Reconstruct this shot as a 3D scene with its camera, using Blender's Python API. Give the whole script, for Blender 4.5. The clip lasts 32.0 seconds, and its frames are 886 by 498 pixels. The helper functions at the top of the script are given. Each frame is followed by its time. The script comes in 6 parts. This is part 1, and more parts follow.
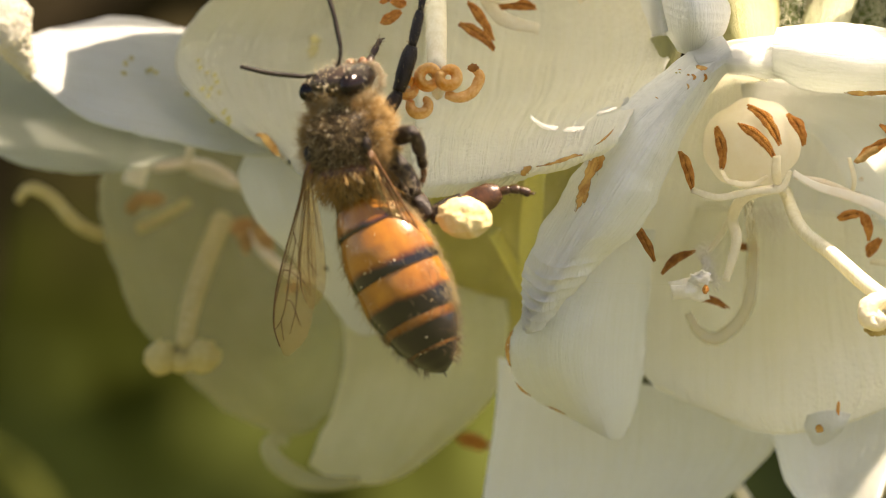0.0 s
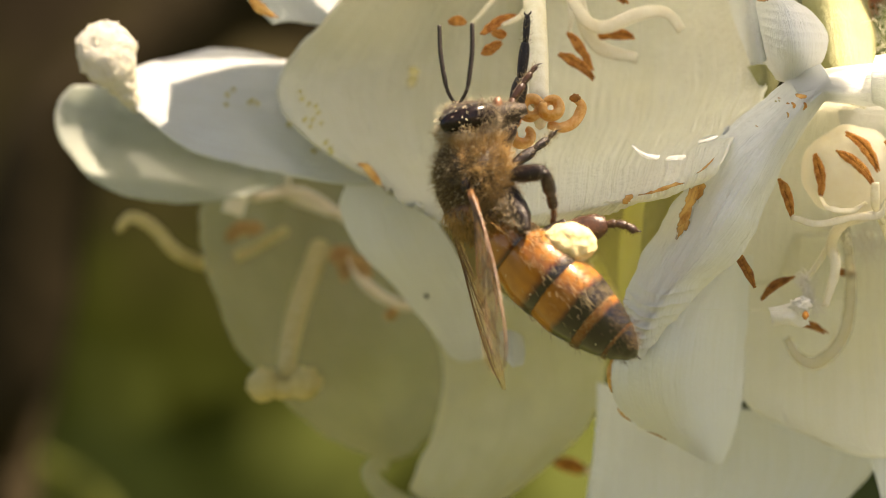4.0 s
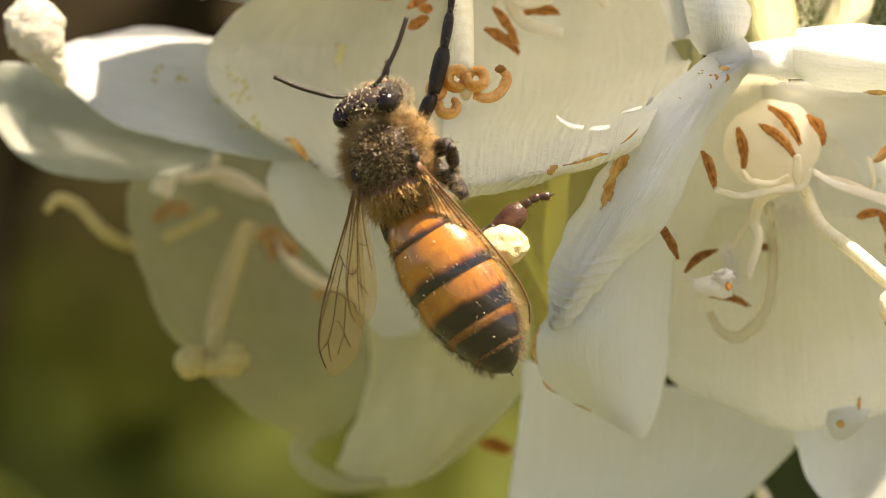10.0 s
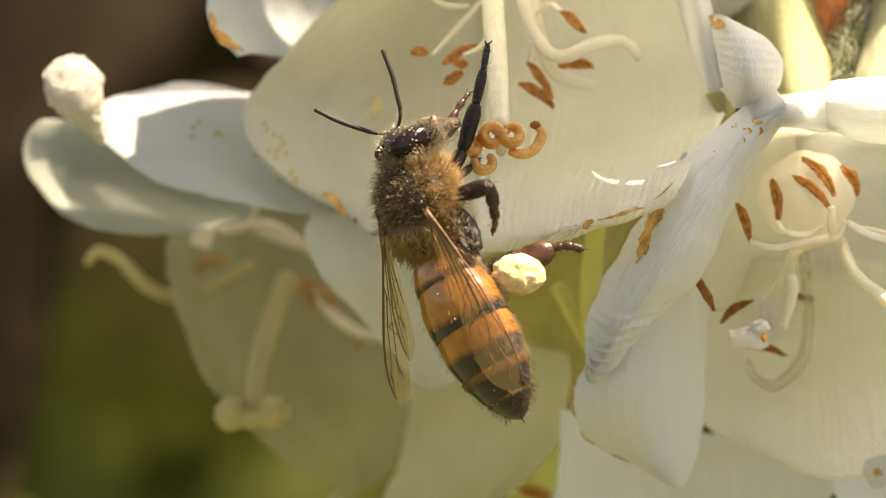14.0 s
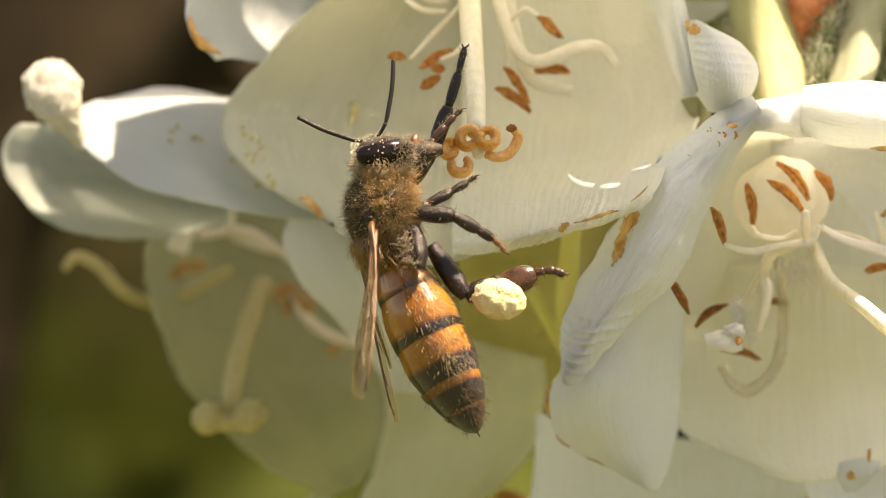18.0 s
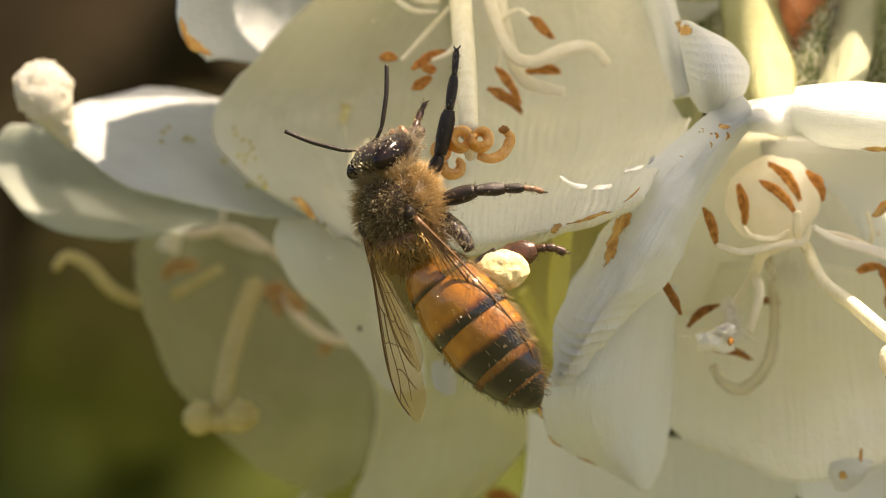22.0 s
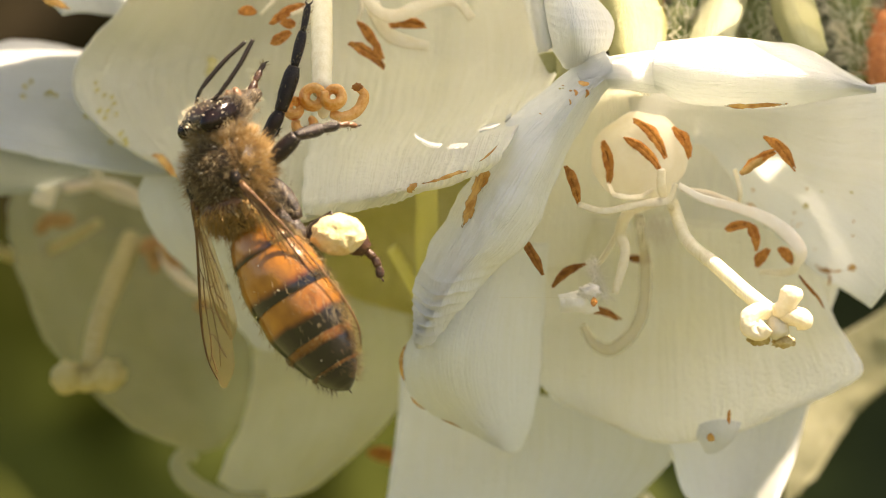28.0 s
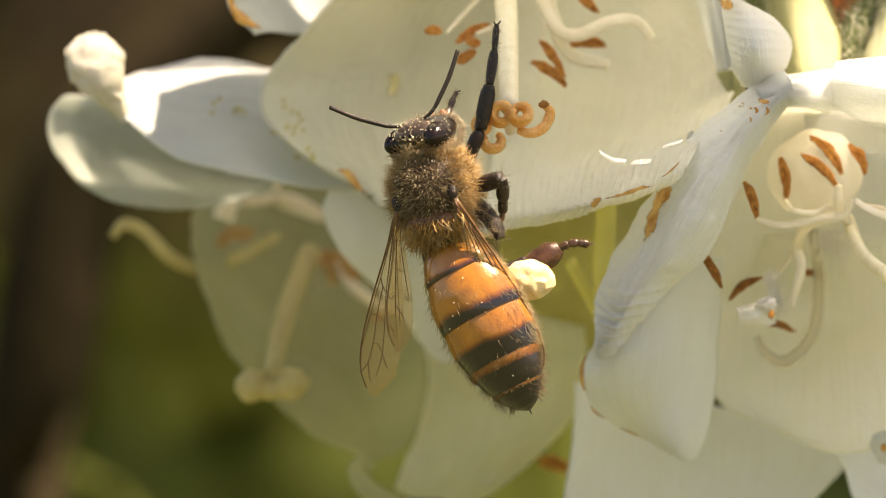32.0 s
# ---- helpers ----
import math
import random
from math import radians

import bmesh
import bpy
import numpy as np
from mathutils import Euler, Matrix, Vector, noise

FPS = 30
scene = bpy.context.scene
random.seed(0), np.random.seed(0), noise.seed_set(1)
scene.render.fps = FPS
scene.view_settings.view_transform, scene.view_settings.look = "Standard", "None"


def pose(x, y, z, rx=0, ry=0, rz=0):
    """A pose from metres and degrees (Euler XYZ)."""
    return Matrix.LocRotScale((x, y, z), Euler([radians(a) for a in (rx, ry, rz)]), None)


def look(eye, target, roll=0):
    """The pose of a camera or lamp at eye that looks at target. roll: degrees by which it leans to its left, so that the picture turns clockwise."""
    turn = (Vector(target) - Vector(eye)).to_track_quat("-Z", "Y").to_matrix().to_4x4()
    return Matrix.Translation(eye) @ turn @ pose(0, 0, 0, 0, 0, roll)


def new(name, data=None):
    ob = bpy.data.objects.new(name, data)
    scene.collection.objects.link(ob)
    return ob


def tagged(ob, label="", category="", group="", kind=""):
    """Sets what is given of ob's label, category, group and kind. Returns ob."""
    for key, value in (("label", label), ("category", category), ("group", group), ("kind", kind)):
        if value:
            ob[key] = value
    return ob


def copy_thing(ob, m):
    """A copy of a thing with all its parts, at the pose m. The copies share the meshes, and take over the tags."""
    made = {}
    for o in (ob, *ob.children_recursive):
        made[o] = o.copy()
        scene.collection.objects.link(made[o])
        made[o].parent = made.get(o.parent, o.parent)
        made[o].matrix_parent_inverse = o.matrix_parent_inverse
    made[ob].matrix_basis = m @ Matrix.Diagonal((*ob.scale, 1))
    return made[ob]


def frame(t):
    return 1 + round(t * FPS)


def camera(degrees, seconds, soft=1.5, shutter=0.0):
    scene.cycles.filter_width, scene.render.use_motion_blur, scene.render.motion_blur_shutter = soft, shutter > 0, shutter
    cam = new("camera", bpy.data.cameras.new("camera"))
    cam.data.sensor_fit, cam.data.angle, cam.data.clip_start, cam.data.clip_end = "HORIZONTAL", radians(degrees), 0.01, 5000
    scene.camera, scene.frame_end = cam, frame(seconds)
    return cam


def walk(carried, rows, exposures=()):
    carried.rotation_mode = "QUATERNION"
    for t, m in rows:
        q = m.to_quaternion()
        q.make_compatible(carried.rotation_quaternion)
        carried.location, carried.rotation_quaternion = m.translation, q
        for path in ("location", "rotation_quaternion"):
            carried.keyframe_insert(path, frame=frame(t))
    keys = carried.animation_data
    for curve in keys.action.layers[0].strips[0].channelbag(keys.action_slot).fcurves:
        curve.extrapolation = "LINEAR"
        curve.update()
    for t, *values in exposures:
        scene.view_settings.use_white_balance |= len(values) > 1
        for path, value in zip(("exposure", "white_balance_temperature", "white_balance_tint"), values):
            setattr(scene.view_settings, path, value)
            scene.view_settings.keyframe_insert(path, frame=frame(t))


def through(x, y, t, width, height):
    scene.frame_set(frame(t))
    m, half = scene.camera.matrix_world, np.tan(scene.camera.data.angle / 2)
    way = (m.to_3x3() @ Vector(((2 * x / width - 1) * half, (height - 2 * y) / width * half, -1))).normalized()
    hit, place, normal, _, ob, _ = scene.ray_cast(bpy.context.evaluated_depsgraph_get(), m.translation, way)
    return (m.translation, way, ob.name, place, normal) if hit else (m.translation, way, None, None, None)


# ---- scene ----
MM = 0.001                      # all shapes below are written in millimetres


def mm(p):
    return Vector((p[0] * MM, p[1] * MM, p[2] * MM))


# ---- camera ----
cam = camera(18, 32.0, soft=0.9)
cam.data.dof.use_dof = True
cam.data.dof.focus_distance = 0.1025
cam.data.dof.aperture_fstop = 62.0
PATH = [
    (0.0, (2.23, -111.61, 1.13), (2.58, -6.62, -0.35), 0.60),
    (0.5, (1.68, -111.97, 1.13), (1.23, -6.97, 0.13), 0.28),
    (1.0, (1.34, -112.01, 1.17), (0.17, -7.02, 0.04), 0.33),
    (1.5, (1.27, -112.21, 0.98), (-0.43, -7.23, -0.20), 0.40),
    (2.0, (1.29, -112.36, 0.93), (-0.28, -7.38, -0.29), 0.55),
    (2.5, (1.60, -112.46, 0.97), (0.11, -7.48, -0.04), 0.53),
    (3.0, (1.80, -112.71, 1.31), (0.24, -7.72, 0.30), 0.46),
    (3.5, (1.69, -112.89, 1.52), (-0.28, -7.91, 0.78), 0.30),
    (4.0, (0.93, -112.93, 1.51), (-1.27, -7.96, 0.70), 0.21),
    (4.5, (0.47, -112.98, 0.99), (-1.94, -8.01, 0.52), 0.44),
    (6.5, (0.38, -114.22, -0.54), (-1.73, -9.24, -0.28), 0.34),
    (7.0, (0.08, -114.41, -0.37), (-1.50, -9.42, -0.15), 0.07),
    (7.5, (0.45, -114.72, -0.68), (-1.14, -9.73, -0.19), 0.45),
    (8.0, (-0.24, -113.75, -0.29), (-0.98, -8.75, -0.08), 0.16),
    (8.5, (0.86, -114.32, 0.11), (-0.45, -9.33, 0.14), -0.05),
    (9.0, (-0.00, -113.79, -0.00), (0.00, -8.79, -0.01), 0.00),
    (9.5, (0.83, -113.73, -0.00), (0.91, -8.73, -0.23), -0.01),
    (10.0, (1.17, -113.69, -0.51), (1.52, -8.69, -0.38), 0.31),
    (10.5, (1.41, -113.47, -0.29), (1.36, -8.47, -0.16), -0.02),
    (11.0, (0.22, -112.90, -0.06), (0.93, -7.90, 0.02), -0.10),
    (11.5, (0.72, -113.17, 0.01), (0.63, -8.17, 0.30), -0.15),
    (12.0, (1.04, -113.22, 0.12), (0.83, -8.22, 0.71), -0.30),
    (12.5, (0.82, -113.49, 0.15), (0.94, -8.49, 0.57), 0.22),
    (13.0, (1.52, -113.87, -0.09), (0.99, -8.88, 0.90), 0.13),
    (13.5, (0.70, -114.15, 0.25), (0.54, -9.15, 1.20), 0.15),
    (14.0, (1.18, -114.49, 0.62), (0.13, -9.50, 1.68), -0.27),
    (14.5, (0.53, -114.78, 0.80), (0.06, -9.79, 1.44), -0.26),
    (16.5, (0.91, -115.40, -0.42), (0.09, -10.40, 0.63), -0.15),
    (17.0, (0.48, -115.31, -0.28), (-0.00, -10.32, 0.91), -0.24),
    (17.5, (0.88, -115.14, -0.57), (0.45, -10.16, 1.26), -0.02),
    (18.0, (1.26, -115.06, -0.13), (1.02, -10.08, 1.76), -0.09),
    (18.5, (1.77, -114.84, 0.36), (1.68, -9.85, 2.35), -0.32),
    (19.0, (0.95, -114.83, 0.74), (1.94, -9.85, 2.33), -0.26),
    (19.5, (1.61, -114.77, 0.48), (2.41, -9.78, 1.93), -0.31),
    (20.0, (1.46, -114.75, -0.22), (2.50, -9.76, 1.14), -0.21),
    (20.5, (1.24, -114.80, -0.65), (2.14, -9.81, 0.88), 0.10),
    (21.0, (1.26, -114.98, -0.17), (1.52, -9.98, 1.13), -0.01),
    (21.5, (1.13, -114.71, 0.19), (1.04, -9.72, 1.73), -0.15),
    (22.0, (0.90, -115.14, 0.35), (1.30, -10.15, 1.81), -0.22),
    (22.5, (1.42, -115.20, 0.34), (2.08, -10.20, 1.46), -0.17),
    (23.0, (1.52, -115.13, 0.29), (2.60, -10.14, 1.18), -0.13),
    (23.5, (2.03, -114.21, 0.44), (3.20, -9.22, 1.13), -0.49),
    (24.0, (2.00, -114.11, 0.47), (3.48, -9.12, 0.60), -0.40),
    (24.5, (2.03, -114.08, -0.07), (3.19, -9.09, -0.15), -0.25),
    (26.5, (3.68, -113.44, -0.35), (3.51, -8.46, -2.34), 0.13),
    (27.0, (4.40, -113.04, 0.29), (4.89, -8.05, -1.06), -0.19),
    (27.5, (5.56, -112.65, 1.29), (6.30, -7.66, -0.11), -0.19),
    (28.0, (5.66, -112.88, 1.44), (6.69, -7.89, 0.29), -0.31),
    (28.5, (5.14, -112.86, 1.10), (5.87, -7.86, 0.44), -0.09),
    (29.0, (4.09, -112.79, 1.04), (3.50, -7.79, 2.03), -0.26),
    (29.5, (2.67, -114.20, 3.03), (1.23, -9.21, 3.46), -0.85),
    (30.0, (2.39, -114.66, 2.22), (0.24, -9.68, 2.59), -0.85),
    (30.5, (2.47, -115.15, 1.44), (0.97, -10.16, 1.37), -0.49),
    (31.0, (3.93, -115.41, 0.29), (1.91, -10.43, -0.50), 0.39),
    (31.5, (3.46, -115.45, 0.21), (1.09, -10.48, -0.23), 0.24),
    (32.0, (3.30, -116.01, 1.30), (-0.21, -11.07, 0.82), -0.09),
]
walk(cam, [(t, look(mm(e), mm(g), r)) for t, e, g, r in PATH], [(t, ev + 0.04, 8320.0, 19.8) for t, ev in ((0.0, 1.95), (4.0, 1.95), (9.0, 2.01), (14.0, 2.01), (18.5, 1.99), (20.0, 1.87), (22.0, 1.84), (24.0, 1.89), (26.5, 2.07), (28.0, 2.11), (29.0, 2.03), (30.0, 1.88), (31.0, 1.91), (32.0, 2.06))])

# ---- light ----
SUN_ELEVATION, SUN_AZIMUTH = 65.0, 114.0     # degrees; azimuth clockwise from +y
world = bpy.data.worlds.new("world")
scene.world = world
world.use_nodes = True
sky = world.node_tree.nodes.new("ShaderNodeTexSky")
sky.sky_type, sky.sun_disc = "NISHITA", False
sky.sun_elevation, sky.sun_rotation = radians(SUN_ELEVATION), radians(SUN_AZIMUTH)
world.node_tree.links.new(sky.outputs[0], world.node_tree.nodes["Background"].inputs[0])
world.node_tree.nodes["Background"].inputs[1].default_value = 0.058
sun_data = bpy.data.lights.new("sun", "SUN")
sun_data.energy, sun_data.angle, sun_data.color = 4.7, radians(0.6), (1.0, 0.93, 0.80)
a, e = radians(SUN_AZIMUTH), radians(SUN_ELEVATION)
sun_from = Vector((math.sin(a) * math.cos(e), math.cos(a) * math.cos(e), math.sin(e)))
sun = new("sun", sun_data)
sun.matrix_world = look(sun_from * 3, (0, 0, 0))


# ---- materials ----
class Nodes:
    """A small hand for building node materials."""

    def __init__(self, name):
        self.mat = bpy.data.materials.new(name)
        self.mat.use_nodes = True
        self.tree = self.mat.node_tree
        self.tree.nodes.clear()
        self.out = self.tree.nodes.new("ShaderNodeOutputMaterial")

    def add(self, kind, **values):
        n = self.tree.nodes.new(kind)
        for key, value in values.items():
            n.inputs[key.replace("_", " ")].default_value = value
        return n

    def link(self, a, b):
        self.tree.links.new(a, b)

    def place(self, scale, attribute=""):
        """Coordinates in millimetres times scale, or a stored attribute."""
        m = self.add("ShaderNodeMapping")
        if attribute:
            c = self.tree.nodes.new("ShaderNodeAttribute")
            c.attribute_name = attribute
            self.link(c.outputs["Vector"], m.inputs[0])
        else:
            c = self.tree.nodes.new("ShaderNodeTexCoord")
            self.link(c.outputs["Object"], m.inputs[0])
        m.inputs["Scale"].default_value = scale if isinstance(scale, tuple) else (scale,) * 3
        return m.outputs[0]

    def noise(self, vector, scale=1.0, detail=4.0, rough=0.55):
        n = self.add("ShaderNodeTexNoise", Scale=scale, Detail=detail, Roughness=rough)
        self.link(vector, n.inputs["Vector"])
        return n.outputs["Fac"]

    def ramp(self, fac, stops):
        r = self.tree.nodes.new("ShaderNodeValToRGB")
        while len(r.color_ramp.elements) < len(stops):
            r.color_ramp.elements.new(0.5)
        for el, (pos, col) in zip(r.color_ramp.elements, stops):
            el.position, el.color = pos, (*col, 1)
        self.link(fac, r.inputs[0])
        return r.outputs[0]

    def mix(self, fac, a, b, blend="MIX"):
        m = self.tree.nodes.new("ShaderNodeMix")
        m.data_type, m.blend_type = "RGBA", blend
        for socket, value in ((m.inputs[0], fac), (m.inputs[6], a), (m.inputs[7], b)):
            if isinstance(value, (int, float)):
                socket.default_value = value
            elif isinstance(value, tuple):
                socket.default_value = (*value, 1)
            else:
                self.link(value, socket)
        return m.outputs[2]

    def bump(self, height, strength, distance):
        b = self.add("ShaderNodeBump", Strength=strength, Distance=distance)
        self.link(height, b.inputs["Height"])
        return b.outputs[0]


def petal_material(name, tint, deep, through, glow, gloss=0.45, rough=0.34, clear=0.0):
    """Thin living petal: streaked pale skin, part of the light goes through."""
    n = Nodes(name)
    along = n.place((2.2, 46.0, 1.0), "petal_uv")
    streak = n.noise(along, 1.0, 3.0, 0.6)
    cloud = n.noise(n.place(420.0), 1.0, 5.0, 0.6)
    base = n.mix(n.ramp(cloud, [(0.3, (0, 0, 0)), (0.72, (1, 1, 1))]), tint, deep)
    base = n.mix(n.ramp(n.noise(n.place((1.3, 90.0, 1.0), "petal_uv"), 1.0, 2.0, 0.5), [(0.42, (0, 0, 0)), (0.72, (0.5, 0.5, 0.5))]), base, n.mix(1.0, deep, (0.93, 0.93, 0.86), "MULTIPLY"))
    base = n.mix(n.ramp(streak, [(0.35, (0, 0, 0)), (0.75, (0.55, 0.55, 0.55))]), base, deep)
    skin = n.noise(n.place(5200.0), 1.0, 2.0, 0.5)
    crease = n.noise(n.place((5.0, 17.0, 1.0), "petal_uv"), 1.0, 3.0, 0.5)
    vein = n.noise(n.place((1.3, 150.0, 1.0), "petal_uv"), 1.0, 2.0, 0.5)
    waves = n.mix(0.22, n.mix(0.12, n.mix(0.45, streak, crease), vein), skin)
    normal = n.bump(waves, 1.0, 0.00031)
    p = n.add("ShaderNodeBsdfPrincipled", Roughness=rough)
    p.inputs["Specular IOR Level"].default_value = gloss
    n.link(base, p.inputs["Base Color"])
    n.link(normal, p.inputs["Normal"])
    t = n.add("ShaderNodeBsdfTranslucent")
    n.link(n.mix(1.0, base, glow, "MULTIPLY"), t.inputs["Color"])
    n.link(normal, t.inputs["Normal"])
    m = n.add("ShaderNodeMixShader", Fac=through)
    n.link(p.outputs[0], m.inputs[1])
    n.link(t.outputs[0], m.inputs[2])
    if clear:
        sheer = n.add("ShaderNodeMixShader", Fac=clear)
        n.link(m.outputs[0], sheer.inputs[1])
        n.link(n.add("ShaderNodeBsdfTransparent").outputs[0], sheer.inputs[2])
        m = sheer
    n.link(m.outputs[0], n.out.inputs[0])
    return n.mat


def skin_material(name, dark, light, scale=900.0, rough=0.5, bump=0.3, depth=0.00005, gloss=0.4, through=0.0, metal=0.0):
    """A mottled surface of two tones."""
    n = Nodes(name)
    where = n.place(scale)
    big = n.noise(where, 1.0, 5.0, 0.6)
    fine = n.noise(where, 6.0, 2.0, 0.5)
    col = n.mix(n.ramp(n.mix(0.35, big, fine), [(0.36, (0, 0, 0)), (0.64, (1, 1, 1))]), dark, light)
    p = n.add("ShaderNodeBsdfPrincipled", Roughness=rough, Metallic=metal)
    p.inputs["Specular IOR Level"].default_value = gloss
    n.link(col, p.inputs["Base Color"])
    n.link(n.bump(fine, bump, depth), p.inputs["Normal"])
    if through:
        t = n.add("ShaderNodeBsdfTranslucent")
        n.link(col, t.inputs["Color"])
        m = n.add("ShaderNodeMixShader", Fac=through)
        n.link(p.outputs[0], m.inputs[1])
        n.link(t.outputs[0], m.inputs[2])
        n.link(m.outputs[0], n.out.inputs[0])
    else:
        n.link(p.outputs[0], n.out.inputs[0])
    return n.mat


def stain_material(name, dark, light):
    """Dried patch on a petal: brown in the middle, broken up towards its rim."""
    n = Nodes(name)
    where = n.place(2600.0)
    rag = n.noise(where, 1.0, 4.0, 0.65)
    at = n.tree.nodes.new("ShaderNodeAttribute")
    at.attribute_name = "rim"
    add = n.add("ShaderNodeMath")
    add.operation = "MULTIPLY_ADD"
    n.link(rag, add.inputs[0])
    add.inputs[1].default_value = 1.3
    n.link(at.outputs["Fac"], add.inputs[2])
    cover = n.ramp(add.outputs[0], [(0.78, (0, 0, 0)), (1.0, (0.92, 0.92, 0.92))])
    p = n.add("ShaderNodeBsdfPrincipled", Roughness=0.6)
    p.inputs["Specular IOR Level"].default_value = 0.2
    n.link(n.mix(n.ramp(n.noise(where, 0.7, 3.0, 0.6), [(0.35, (0, 0, 0)), (0.65, (1, 1, 1))]), dark, light), p.inputs["Base Color"])
    m = n.add("ShaderNodeMixShader")
    n.link(cover, m.inputs[0])
    n.link(n.add("ShaderNodeBsdfTransparent").outputs[0], m.inputs[1])
    n.link(p.outputs[0], m.inputs[2])
    n.link(m.outputs[0], n.out.inputs[0])
    return n.mat


def tergite_material():
    """Abdomen plates: amber in front, black-brown behind, by the stored band value."""
    n = Nodes("abdomen_plate")
    at = n.tree.nodes.new("ShaderNodeAttribute")
    at.attribute_name = "band"
    where = n.place(1500.0)
    rag = n.noise(where, 1.0, 4.0, 0.6)
    add = n.tree.nodes.new("ShaderNodeMath")
    add.operation = "MULTIPLY_ADD"
    n.link(rag, add.inputs[0])
    add.inputs[1].default_value = 0.42
    n.link(at.outputs["Fac"], add.inputs[2])
    col = n.ramp(add.outputs[0], [(0.06, (0.43, 0.178, 0.018)), (0.30, (0.29, 0.106, 0.010)), (0.56, (0.11, 0.032, 0.007)), (0.74, (0.009, 0.006, 0.005))])
    cloud = n.ramp(n.noise(n.place((900.0, 260.0, 900.0)), 1.0, 3.0, 0.5), [(0.40, (0, 0, 0)), (0.70, (0.75, 0.75, 0.75))])
    col = n.mix(cloud, col, n.mix(1.0, col, (0.48, 0.42, 0.42), "MULTIPLY"))
    fine = n.noise(n.place(9000.0), 1.0, 2.0, 0.5)
    p = n.add("ShaderNodeBsdfPrincipled", Roughness=0.34)
    p.inputs["Coat Weight"].default_value = 0.75
    p.inputs["Coat Roughness"].default_value = 0.06
    p.inputs["Specular IOR Level"].default_value = 0.25
    p.inputs["Subsurface Weight"].default_value = 0.0
    n.link(col, p.inputs["Base Color"])
    n.link(n.bump(fine, 0.35, 0.00003), p.inputs["Normal"])
    n.link(p.outputs[0], n.out.inputs[0])
    return n.mat


def wing_material():
    n = Nodes("wing_membrane")
    g = n.add("ShaderNodeBsdfPrincipled", Roughness=0.22)
    g.inputs["Base Color"].default_value = (0.62, 0.43, 0.20, 1)
    t = n.add("ShaderNodeBsdfTransparent")
    t.inputs["Color"].default_value = (0.95, 0.915, 0.84, 1)
    wrinkle = n.noise(n.place(1600.0), 1.0, 3.0, 0.5)
    n.link(n.bump(wrinkle, 0.4, 0.00008), g.inputs["Normal"])
    fac = n.ramp(n.noise(n.place(300.0), 1.0, 2.0, 0.5), [(0.3, (0.09, 0.09, 0.09)), (0.7, (0.20, 0.20, 0.20))])
    m = n.add("ShaderNodeMixShader")
    n.link(fac, m.inputs[0])
    n.link(t.outputs[0], m.inputs[1])
    n.link(g.outputs[0], m.inputs[2])
    n.link(m.outputs[0], n.out.inputs[0])
    return n.mat


def backdrop_material():
    """Hedge in soft focus: dark brown high up, olive to fresh green lower down, dull green at the far right."""
    n = Nodes("distant_foliage")
    where = n.place(1.0)
    split = n.tree.nodes.new("ShaderNodeSeparateXYZ")
    n.link(where, split.inputs[0])
    big = n.noise(where, 11.0, 2.0, 0.5)
    small = n.noise(where, 34.0, 2.0, 0.5)

    def total(a, ka, b, kb, c):
        one = n.add("ShaderNodeMath")
        one.operation = "MULTIPLY_ADD"
        n.link(a, one.inputs[0])
        one.inputs[1].default_value, one.inputs[2].default_value = ka, c
        two = n.add("ShaderNodeMath")
        two.operation = "MULTIPLY_ADD"
        n.link(b, two.inputs[0])
        two.inputs[1].default_value = kb
        n.link(one.outputs[0], two.inputs[2])
        return two.outputs[0]

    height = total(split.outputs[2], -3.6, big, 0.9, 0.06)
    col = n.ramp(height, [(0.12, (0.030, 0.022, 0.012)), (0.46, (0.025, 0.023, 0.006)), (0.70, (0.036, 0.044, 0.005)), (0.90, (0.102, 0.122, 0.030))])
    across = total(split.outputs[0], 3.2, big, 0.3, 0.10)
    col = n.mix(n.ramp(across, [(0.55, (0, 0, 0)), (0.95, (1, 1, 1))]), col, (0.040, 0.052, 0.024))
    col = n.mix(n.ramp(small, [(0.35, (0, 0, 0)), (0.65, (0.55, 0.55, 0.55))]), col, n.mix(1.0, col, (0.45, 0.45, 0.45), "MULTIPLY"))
    p = n.add("ShaderNodeBsdfPrincipled", Roughness=0.8)
    p.inputs["Specular IOR Level"].default_value = 0.05
    n.link(col, p.inputs["Base Color"])
    n.link(p.outputs[0], n.out.inputs[0])
    return n.mat


PETAL = petal_material("petal_white", (0.915, 0.93, 0.945), (0.89, 0.90, 0.90), 0.64, (0.99, 1.0, 0.98))
PETAL_MATTE = petal_material("petal_crinkled", (0.915, 0.93, 0.945), (0.88, 0.89, 0.88), 0.5, (0.99, 1.0, 0.98), gloss=0.45, rough=0.4)
PETAL_IVORY = petal_material("petal_ivory", (0.79, 0.785, 0.725), (0.74, 0.735, 0.65), 0.56, (1.0, 0.995, 0.88), clear=0.12)
PETAL_CREAM = petal_material("petal_cream", (0.955, 0.955, 0.935), (0.935, 0.93, 0.885), 0.68, (1.0, 0.995, 0.94))
# petals of the hanging and lower flowers, with their shade put into the colour
PETAL_SHADED_THIN = petal_material("petal_shaded_thin", (0.815, 0.80, 0.66), (0.73, 0.72, 0.53), 0.60, (1.0, 1.0, 0.75))
PETAL_SHADED_SHEER = petal_material("petal_shaded_sheer", (0.53, 0.52, 0.37), (0.46, 0.455, 0.30), 0.52, (1.0, 1.0, 0.78), clear=0.50)
